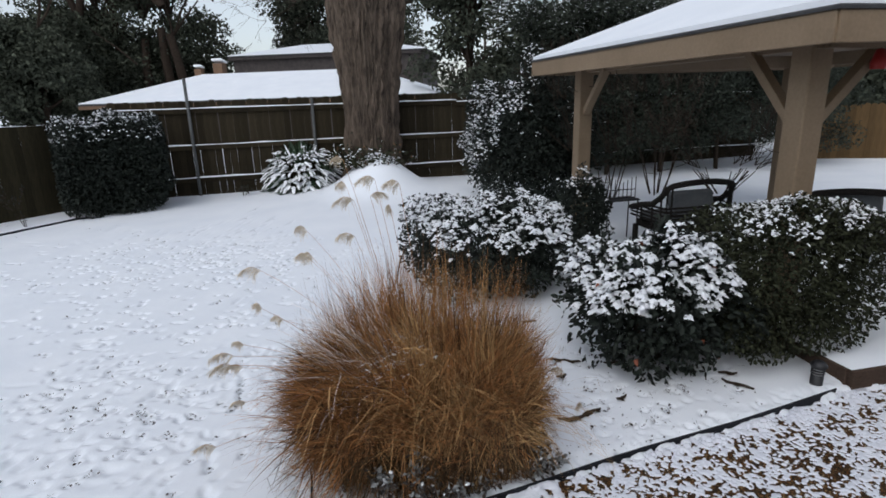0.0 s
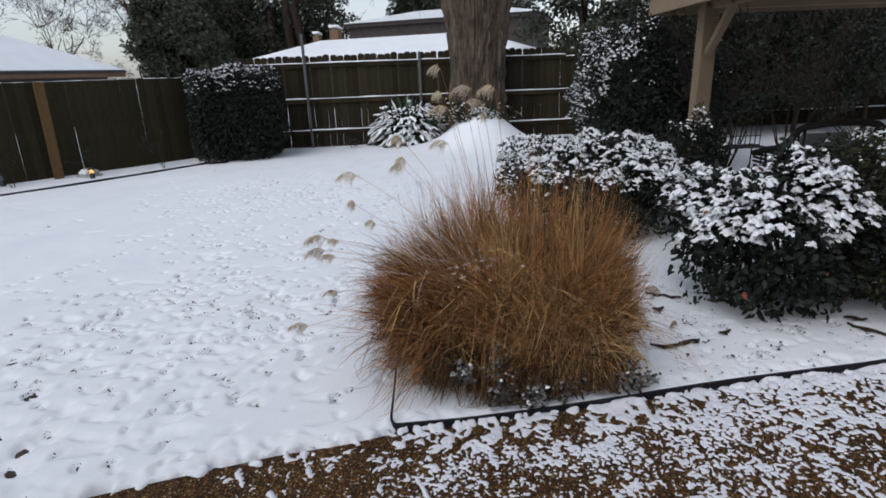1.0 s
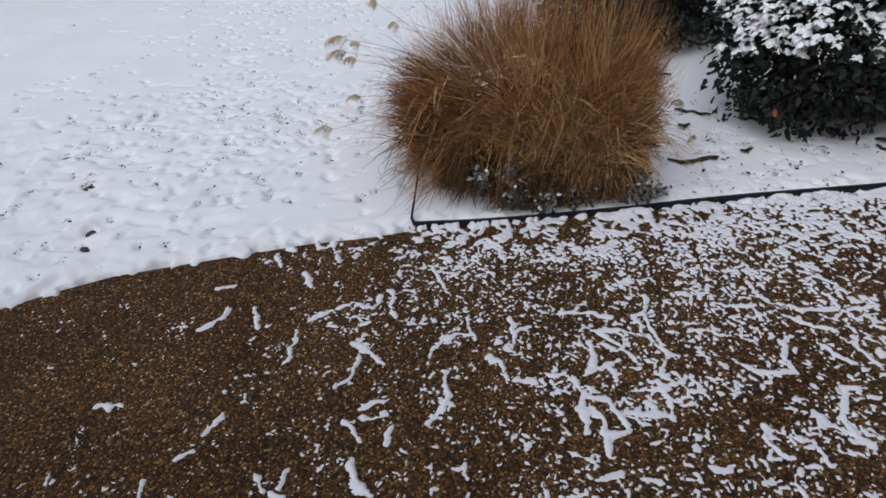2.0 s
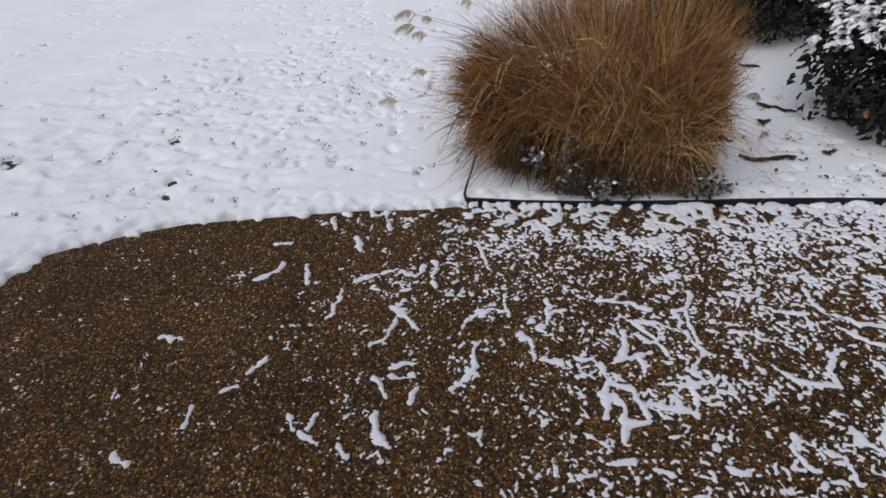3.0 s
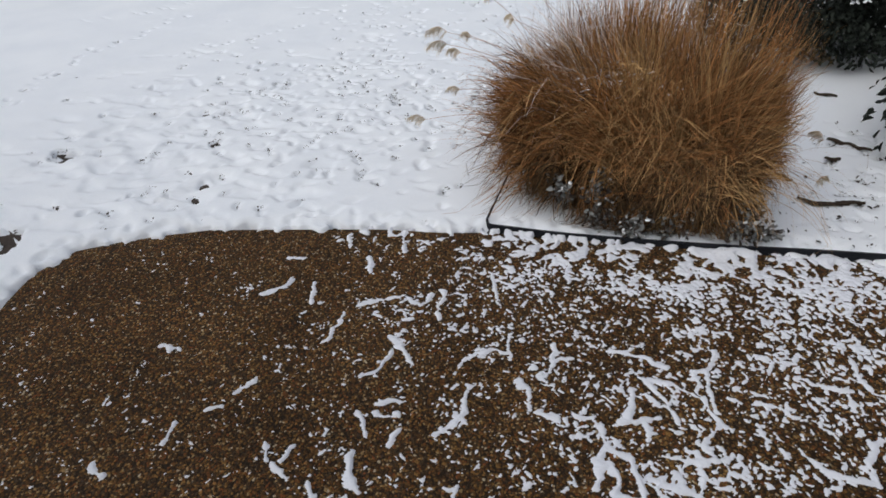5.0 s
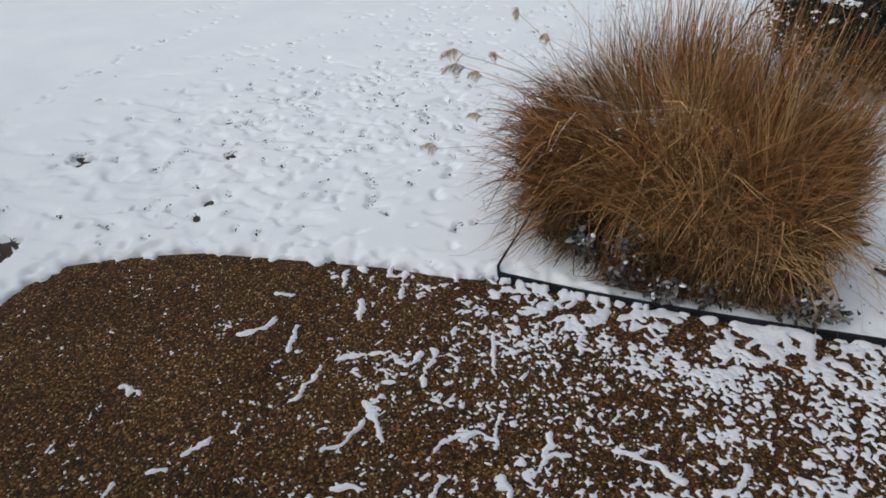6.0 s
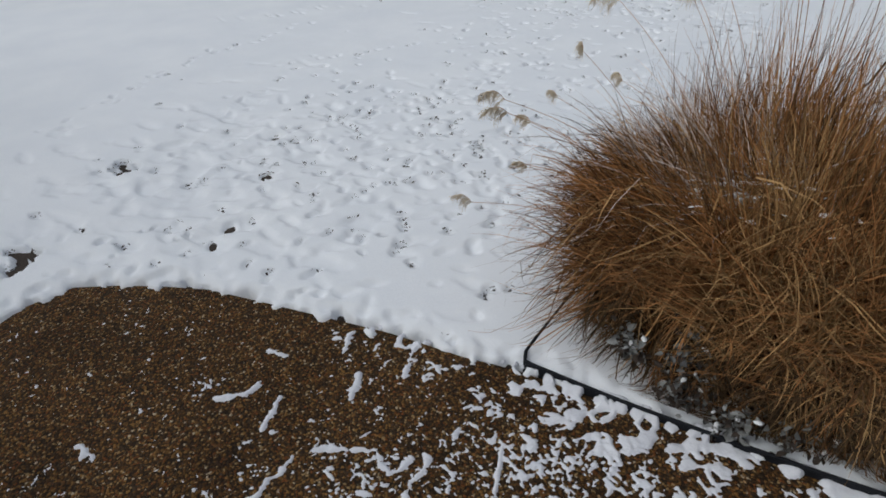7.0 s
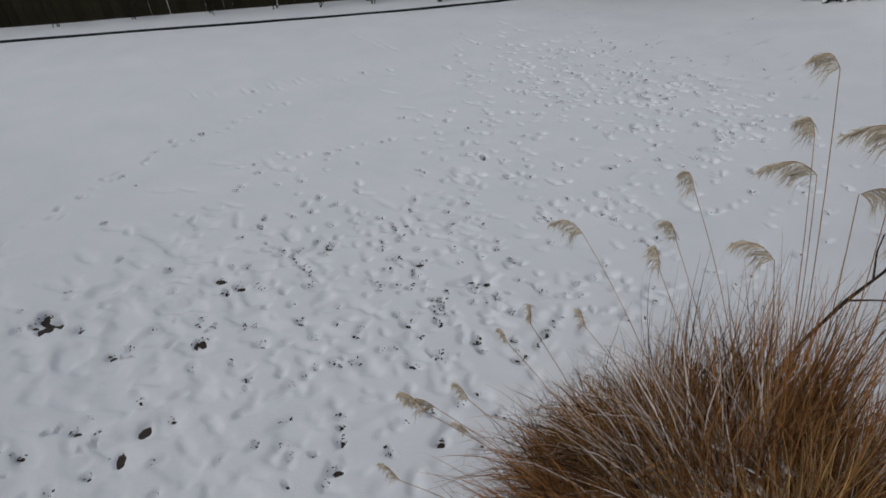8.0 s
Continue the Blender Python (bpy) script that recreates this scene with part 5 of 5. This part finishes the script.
for n, (x, y, h) in enumerate([(-21, 23, 10), (-17.5, 29, 11), (-24, 26, 11), (-34, 28, 6.5), (-38, 24, 6), (-41, 33, 7.5), (-36, 36, 7.5), (-45, 27, 6.5), (-31, 31, 7), (-37, 30, 6.5), (-43, 29, 7), (3, 24, 13), (6.5, 26, 14), (0.5, 26, 13), (9.5, 25, 13), (-1.0, 30, 13), (4.8, 30, 14)]):
    build_bare("bare_tree", "bare winter tree against the pale sky", (x, y, 0), h, 90 + n, 0.075 if h < 8 else 0.1, 8 if h < 8 else 7, 0.5, 0.009 if h < 8 else 0.003)


for n, (x, y, h) in enumerate([(-19.2, 29.0, 14), (-18.1, 29.4, 15), (-17.0, 29.2, 14), (-21.5, 28.0, 13)]):
    tree = build_bare("bare_tree", "tall brown-trunked bare tree behind the evergreens", (x, y, 0), h, 120 + n, 0.36, 6, 0.35)
    if n == 3:
        bough = [((-0.9, -1.2, 6.1), 0.02), ((0.2, -1.3, 5.7), 0.028), ((1.2, -1.25, 5.2), 0.034), ((2.4, -1.2, 4.3), 0.04), ((3.2, -1.0, 3.5), 0.045)]
        V, F = tubes([bough], 6)
        child("bough", mesh_np("bough", V, F, TWIG), tree, "slanting dead bough")
        V, F = tubes([[(Vector(p) + Vector((0, 0, q * 0.5)), q * 0.4) for p, q in bough]], 6)
        child("bough_snow", mesh_np("bough_snow", V, F, SNOW_CAP), tree, "line of snow along the bough")


def build_stems(at, height, n, seed, spread=0.35):
    r = np.random.default_rng(seed)
    ob = thing("multi_stem_shrub", "bare multi-stemmed shrub with thin dark stems", "shrub", at, 0, "bare shrubs by the pavilion")
    lines = []
    for k in range(n):
        a = r.uniform(0, 6.28)
        b = np.array([math.cos(a), math.sin(a), 0]) * r.uniform(0.02, 0.15)
        branching(r, b, height * 1.2, 0.012, 3, 0.4, lines, unit(np.array([math.cos(a) * spread, math.sin(a) * spread, 1.0])), height * 0.36)
    V, F = tubes(lines, 4)
    child("branchwork", mesh_np("branchwork", V, F, TWIG), ob)


build_stems((1.75, 8.9, 0), 2.5, 11, 1)
build_stems((2.9, 10.2, 0), 2.5, 9, 2)
build_stems((4.0, 10.2, 0), 1.6, 16, 3, 0.8)


# ---- neighbouring houses ----
def build_house(name, label, lo, hi, eave, ridge, hip, wall_mat, over=0.4, eave_mat=None):
    """A house with brick walls and a hip roof under snow."""
    house = thing(name, label, "house")
    house.location.z = float(rise((lo[0] + hi[0]) / 2, lo[1]))
    (x0, y0), (x1, y1) = lo, hi
    part("wall", box((x0 + over, y0 + over, -1.5), (x1 - over, y1 - over, eave), None, 0), wall_mat, house)
    part("eave", box((x0, y0, eave - 0.14), (x1, y1, eave), None, 0.01), eave_mat or SIDING, house, "eave board")
    ym = (y0 + y1) / 2
    for nm, mat, z, g in (("roof", SHINGLE, eave, 0.04), ("roof_snow", SNOW, eave + 0.05, -0.02)):
        bm = bmesh.new()
        c = [bm.verts.new((x, y, z)) for x, y in ((x0 - g, y0 - g), (x1 + g, y0 - g), (x1 + g, y1 + g), (x0 - g, y1 + g))]
        r0, r1 = bm.verts.new((x0 + hip, ym, z + ridge - eave)), bm.verts.new((x1 - hip, ym, z + ridge - eave))
        fs = [bm.faces.new(f) for f in ((c[0], c[1], r1, r0), (c[1], c[2], r1), (c[2], c[3], r0, r1), (c[3], c[0], r0))]
        up = bmesh.ops.extrude_face_region(bm, geom=fs)["geom"]
        bmesh.ops.translate(bm, verts=[v for v in up if isinstance(v, bmesh.types.BMVert)], vec=(0, 0, 0.05))
        bmesh.ops.recalc_face_normals(bm, faces=bm.faces)
        part(nm, bm, mat, house, "dark shingle edge" if nm == "roof" else "smooth layer of snow")
    return house


build_house("neighbour_house", "low neighbouring house with a snowy hip roof behind the fence", (-16.2, 20), (-2.3, 27), 1.7, 2.78, 3.3, BRICK)
build_house("upper_storey", "dark upper storey with a snowy roof on the house behind", (-14.0, 28), (-3.8, 34), 3.75, 4.4, 3.0, BRICK, 0.2, BRICK)
build_house("side_house", "neighbouring house with a snowy hip roof beyond the side fence", (-30.0, 4.0), (-16.0, 15.5), 1.68, 4.4, 5.0, BRICK)


build_house("shed_house", "low snowy roof beyond the brown fence", (13.5, 24.0), (26.0, 31.0), 0.95, 2.0, 3.0, BRICK, 0.2, BRICK)


def build_chimney(at, w, h):
    ob = thing("roof_vent", "small tan roof vent with a cap of snow", "roof vent", at, 0, "vents on the neighbouring roof")
    part("shaft", box((-w / 2, -w / 2, -0.6), (w / 2, w / 2, h)), SIDING, ob)
    part("snow_cap", box((-w * 0.6, -w * 0.6, 0), (w * 0.6, w * 0.6, 0.09), pose(0, 0, h + 0.05, -14), 0.03), SNOW_CAP, ob, "slanting cap of snow")


build_chimney((-13.1, 23.6, 2.75), 0.3, 0.28)
build_chimney((-12.3, 23.9, 2.8), 0.42, 0.45)


# ---- furniture on the deck ----
def build_chair(at, rz, width, label, back=0.3):
    """A deep wicker armchair: woven shell with a rolled rim, legs and a cushion."""
    chair = thing("wicker_chair", label, "chair", at, rz, "wicker seats on the deck")
    w = width / 2
    part("seat", box((-w + 0.06, -0.3, 0.28), (w - 0.06, 0.3, 0.36), None, 0.015), WICKER, chair)
    rim = [(-w, -0.3, 0.5), (-w, -0.1, 0.56), (-w, 0.1, 0.6), (-w * 0.98, 0.24, 0.7), (-w * 0.92, 0.3, 0.79)]
    rim += [(x * w, 0.3 + 0.02 * (1 - x * x), 0.8 + 0.045 * (1 - x * x)) for x in (-0.8, -0.6, -0.4, -0.2, 0.0)]
    rim = [(q, 0.032) for q in rim + [(-x, y, z) for x, y, z in rim[-2::-1]]]
    V, F = tubes([rim], 8)
    child("rim", mesh_np("rim", V, F, WICKER), chair)
    for k in range(1, len(rim) - 1):
        (x, y, z), _ = rim[k]
        if abs(x) < 0.75 * w:
            continue
        part("slat", beam((x, y, 0.34), (x, y, z), 0.018, 0.012, 0), WICKER, chair)
    for h in (0.42, 0.46, 0.5, 0.54, 0.58):
        V, F = tubes([[((x, y, min(h, z - 0.01)), 0.012) for (x, y, z), _ in rim]], 4)
        child("weave_band", mesh_np("weave_band", V, F, WICKER), chair)
    for x in (-w + 0.05, w - 0.05):
        for y in (-0.27, 0.27):
            part("leg", box((x - 0.025, y - 0.025, 0), (x + 0.025, y + 0.025, 0.3)), WICKER, chair)
    part("cushion", box((-w + 0.08, -0.28, 0.36), (w - 0.08, 0.26, 0.46), None, 0.035), CUSHION, chair, "grey seat cushion")
    part("back_cushion", box((-w + 0.16, -0.06, 0), (w - 0.16, 0.06, back), pose(0, 0.2, 0.44, 14), 0.04), CUSHION, chair, "grey back cushion dusted with snow")
    return chair


build_chair((2.2, 6.4, 0.115), 200, 0.85, "dark wicker armchair with a grey cushion on the deck")
build_chair((3.5, 5.75, 0.115), 170, 0.85, "dark wicker armchair turned away on the deck", 0.38)


def build_wire_stand():
    stand = thing("wire_stand", "small white wire plant stand by the armchair", "plant stand", (1.62, 6.9, 0.02), 20)
    lines = []
    for k in range(9):
        x = -0.22 + 0.055 * k
        lines.append([((x, 0, 0.62), 0.005), ((x, 0, 0.84 + 0.03 * math.sin(k)), 0.005)])
    lines += [[((-0.22, 0, z), 0.006), ((0.22, 0, z), 0.006)] for z in (0.62, 0.72)]
    lines += [[((x, y, 0), 0.008), ((x, y, 0.62), 0.008)] for x in (-0.2, 0.2) for y in (-0.1, 0.1)]
    V, F = tubes(lines, 6)
    child("wire_frame", mesh_np("wire_frame", V, F, BLACK), stand)
    part("shelf", box((-0.22, -0.12, 0.6), (0.22, 0.12, 0.615)), BLACK, stand)


build_wire_stand()


# ---- small things in the bed and on the lawn ----
GLOW = material("lit_lamp_glass", (0.9, 0.5, 0.15), (0.95, 0.6, 0.2), 5.0, 0.5, 0.0)
GLOW.node_tree.nodes["Principled BSDF"].inputs["Emission Color"].default_value = (1.0, 0.5, 0.12, 1)
GLOW.node_tree.nodes["Principled BSDF"].inputs["Emission Strength"].default_value = 2.5


def build_path_light(at, height, lit, label):
    lamp = thing("path_light", label, "path light", at, 0, "low path lights")
    h = height
    V, F = tubes([[((0, 0, -0.05), 0.038), ((0, 0, h * 0.5), 0.038), ((0, 0, h * 0.5 + 0.003), 0.03)]], 14)
    child("base", mesh_np("base", V, F, BLACK), lamp)
    V, F = tubes([[((0, 0, h * 0.5), 0.03), ((0, 0, h * 0.8), 0.03)]], 14)
    child("lens", mesh_np("lens", V, F, GLOW if lit else STONE), lamp, "lamp glass")
    for k in range(3):
        z = h * (0.56 + 0.09 * k)
        V, F = tubes([[((0, 0, z), 0.032), ((0, 0, z + 0.002), 0.042), ((0, 0, z + 0.006), 0.042), ((0, 0, z + 0.008), 0.032)]], 14)
        child("louvre", mesh_np("louvre", V, F, BLACK), lamp)
    V, F = tubes([[((0, 0, h * 0.8), 0.05), ((0, 0, h * 0.86), 0.052), ((0, 0, h * 0.98), 0.028), ((0, 0, h), 0.001)]], 14)
    child("cap", mesh_np("cap", V, F, BLACK), lamp)


build_path_light((2.33, 3.65, 0.0), 0.2, False, "black louvred path light at the corner of the deck")
build_path_light((-7.85, 6.75, 0.02), 0.2, True, "lit amber path light below the side fence")
build_path_light((-8.75, 5.95, 0.02), 0.22, False, "dark path light below the side fence")


def build_rock(at, size, label):
    V, F = blob_arrays(np.array([[0, 0, -0.03]]), np.array([size]), 0.8, 4, 6, 14)
    rock = thing("rock", label, "rock", at, 0, me=mesh_np("rock", V, F, STONE))
    V, F = blob_arrays(np.array([[0, 0, size * 0.42]]), np.array([size * 0.8]), 0.5, 5, 5, 12)
    child("snow_cap", mesh_np("snow_cap", V, F, SNOW_CAP), rock, "cap of snow")


build_rock((-8.1, 6.9, 0.03), 0.17, "pale rock capped with snow beside the lit path light")


def build_board(at, rz, label):
    board = thing("leaning_board", label, "board", at, rz)
    part("plank", box((-0.07, -0.02, 0.0), (0.07, 0.02, 1.56), pose(0, 0, 0, 5), 0.004), FENCE_NEW, board)


build_board((-8.42, 6.62, 0.0), 66, "newer brown plank leaning on the mossy side fence")


def build_sprig(at, height, seed):
    r = np.random.default_rng(seed)
    ob = thing("dormant_sprig", "bare dormant sprig poking out of the snow", "plant", at, 0, "sprigs along the side fence")
    lines = []
    for k in range(3):
        branching(r, (r.normal(0, 0.03), r.normal(0, 0.03), -0.02), height, 0.008, 2, 0.5, lines, unit(r.normal(0, 0.25, 3) + (0, 0, 1)), height * 0.45)
    V, F = tubes(lines, 4)
    child("branchwork", mesh_np("branchwork", V, F, TWIG), ob)
    P = np.array([q for line in lines for q, _ in line[2:]])
    P = P[P[:, 2] > 0.05]
    V, F = leaf_arrays(P, r.normal(size=P.shape), r.normal(size=P.shape) + (0, 0, 1), np.full(len(P), 0.035), np.full(len(P), 0.02))
    child("leaf_remains", mesh_np("leaf_remains", V, F, LEAF), ob, kind="stuff")


for n, (x, y, h) in enumerate([(-7.35, 7.75, 0.6), (-8.5, 5.9, 0.5), (-8.9, 5.2, 0.4), (-9.3, 4.6, 0.45), (-9.75, 3.7, 0.4), (-10.2, 2.6, 0.35), (-4.95, 10.35, 0.2), (-8.1, 6.9, 0.45), (-10.6, 1.6, 0.5)]):
    build_sprig((x, y, 0.02), h, 200 + n)


def build_stick():
    """A bare crooked stick standing out of the snow behind the clump."""
    ob = thing("bare_stick", "crooked bare dark stick leaning out of the snow", "stick", (-0.72, 3.9, 0.0))
    lines = [[((0, 0, -0.02), 0.008), ((0.01, 0.2, 0.2), 0.007), ((0.03, 0.42, 0.33), 0.009), ((0.06, 0.62, 0.42), 0.006), ((0.06, 0.78, 0.53), 0.007), ((0.09, 1.02, 0.66), 0.004)],
             [((0.05, 0.56, 0.4), 0.005), ((0.0, 0.62, 0.5), 0.004), ((-0.01, 0.64, 0.58), 0.003)], [((0.06, 0.78, 0.53), 0.005), ((0.13, 0.84, 0.56), 0.004), ((0.2, 0.86, 0.62), 0.003)],
             [((0.03, 0.42, 0.33), 0.005), ((0.1, 0.5, 0.34), 0.004), ((0.18, 0.52, 0.38), 0.003)]]
    V, F = tubes(lines, 6)
    child("twig", mesh_np("twig", V, F, TWIG), ob)


build_stick()


def build_strip(at, rz, length, seed):
    """A curled strip of dark bark or a fallen frond on the snow."""
    r = np.random.default_rng(seed)
    n = 12
    t = np.linspace(0, 1, n)
    x, y = (t - 0.5) * length, 0.035 * length * np.sin(t * 3.2 + r.uniform(0, 6))
    z = 0.046 + 0.01 * np.abs(np.sin(t * 4 + seed))
    w = 0.028 * np.sin(np.pi * np.clip(t, 0.06, 0.94)) * (0.5 + 0.8 * r.random(n))
    V = np.concatenate([np.stack([x, y - w, z], 1), np.stack([x, y, z + 0.012], 1), np.stack([x, y + w, z - 0.004], 1)])
    i = np.arange(n - 1)
    F = np.concatenate([np.stack([i, i + 1, i + 1 + n, i + n], 1), np.stack([i + n, i + 1 + n, i + 1 + 2 * n, i + 2 * n], 1)])
    thing("bark_strip", "curled dark strip of bark lying on the snow", "bark strip", at, rz, "bark strips in the bed", me=mesh_np("bark_strip", V, F, TWIG))


for n, (x, y, a, l) in enumerate([(0.7, 3.14, 12, 0.2), (0.82, 3.22, 35, 0.14), (0.66, 3.88, -10, 0.12), (0.77, 3.86, -5, 0.12), (1.06, 3.86, 5, 0.14), (1.2, 3.83, 20, 0.12), (1.03, 3.38, 40, 0.08),
                                  (1.82, 3.6, -38, 0.2), (1.81, 3.75, -10, 0.12), (0.67, 3.64, 30, 0.08), (0.47, 4.56, 10, 0.14), (0.5, 3.3, -15, 0.1), (1.05, 3.98, 15, 0.16)]):
    build_strip((x, y, -0.01), a, l, 300 + n)


def build_litter():
    """Leaf scraps and turf crumbs kicked up through the snow."""
    r = np.random.default_rng(31)
    marks = [m for m in paw_marks() if m[5] > 0.017 and m[2] < 0.05]
    P = np.array([(m[0], m[1]) for m in marks if r.random() < 0.5] + [(r.normal(0.95, 0.45), r.normal(3.45, 0.38)) for k in range(420)])
    P = np.concatenate([P + r.normal(0, 0.012, P.shape) for k in range(6)])
    P = P[in_polygon_distance(P[:, 0], P[:, 1], PATIO) > 0.05]
    n = len(P)
    Q = np.c_[P, 0.026 + rise(P[:, 0], P[:, 1]) + 0.01 * r.random(n)]
    L = 0.006 + 0.02 * r.random(n) ** 3
    V, F = leaf_arrays(Q, r.normal(size=(n, 3)) * (1, 1, 0.5), r.normal(0, 0.3, (n, 3)) + (0, 0, 1), L, L * r.uniform(0.3, 0.7, n))
    tagged(new("leaf_litter", mesh_np("leaf_litter", V, F, SOIL)), "dark leaf scraps and turf crumbs scattered on the snow", "leaf litter", kind="stuff")


build_litter()


def build_frosted_plant():
    r = np.random.default_rng(33)
    ob = thing("frosted_plant", "low grey frosted leaves under the front of the grass clump", "plant", (-0.03, 2.36, 0), 27)
    n = 900
    c = np.c_[r.uniform(-0.1, 0.72, 34), r.normal(0.03, 0.035, 34), np.abs(r.normal(0.06, 0.05, 34)) + 0.03]
    c[:6] = np.c_[r.uniform(-0.3, -0.05, 6), r.uniform(0.0, 0.06, 6), r.uniform(0.18, 0.3, 6)]
    P = c[r.integers(0, 34, n)] + r.normal(0, 0.026, (n, 3))
    P[:, 2] = np.maximum(P[:, 2], 0.03)
    L = r.uniform(0.02, 0.042, n)
    V, F = leaf_arrays(P, r.normal(size=P.shape) + (0, -0.4, 0.4), r.normal(size=P.shape) + (0, -0.5, 1), L, L * 0.6)
    child("foliage", mesh_np("foliage", V, F, LEAF_GREY), ob, kind="stuff")
    Q = P[r.choice(n, 120)] + (0, 0, 0.01)
    V, F = blob_arrays(Q, r.uniform(0.005, 0.013, 120), 0.6, 6, 2, 6)
    child("snow_cover", mesh_np("snow_cover", V, F, SNOW_CAP), ob, "crumbs of snow", "stuff")
    # Dead leaves, far more than needed, to darken the shaded foot of the grass.
    Q = P[r.choice(n, 500)] + r.normal(0, 0.02, (500, 3))
    V, F = leaf_arrays(Q, r.normal(size=Q.shape) + (0, 0, 0.2), r.normal(size=Q.shape) + (0, 0, 1), np.full(500, 0.035), np.full(500, 0.02))
    child("dead_leaf", mesh_np("dead_leaf", V, F, SOIL), ob, "dead brown leaves, packed densely to paint shade under the clump", "stuff")


build_frosted_plant()


def build_hanging_feeder():
    at = (2.9, 4.55, 2.02)
    ob = thing("hanging_feeder", "red feeder hanging under the pavilion eave", "bird feeder", at)
    V, F = tubes([[((0, 0, 0), 0.05), ((0, 0, 0.04), 0.055), ((0, 0, 0.13), 0.03), ((0, 0, 0.14), 0.002)]], 14)
    child("reservoir", mesh_np("reservoir", V, F, RED), ob)
    V, F = tubes([[((0, 0, 0.13), 0.003), ((0, 0, 0.5), 0.003)]], 5)
    child("hook_wire", mesh_np("hook_wire", V, F, BLACK), ob)


build_hanging_feeder()
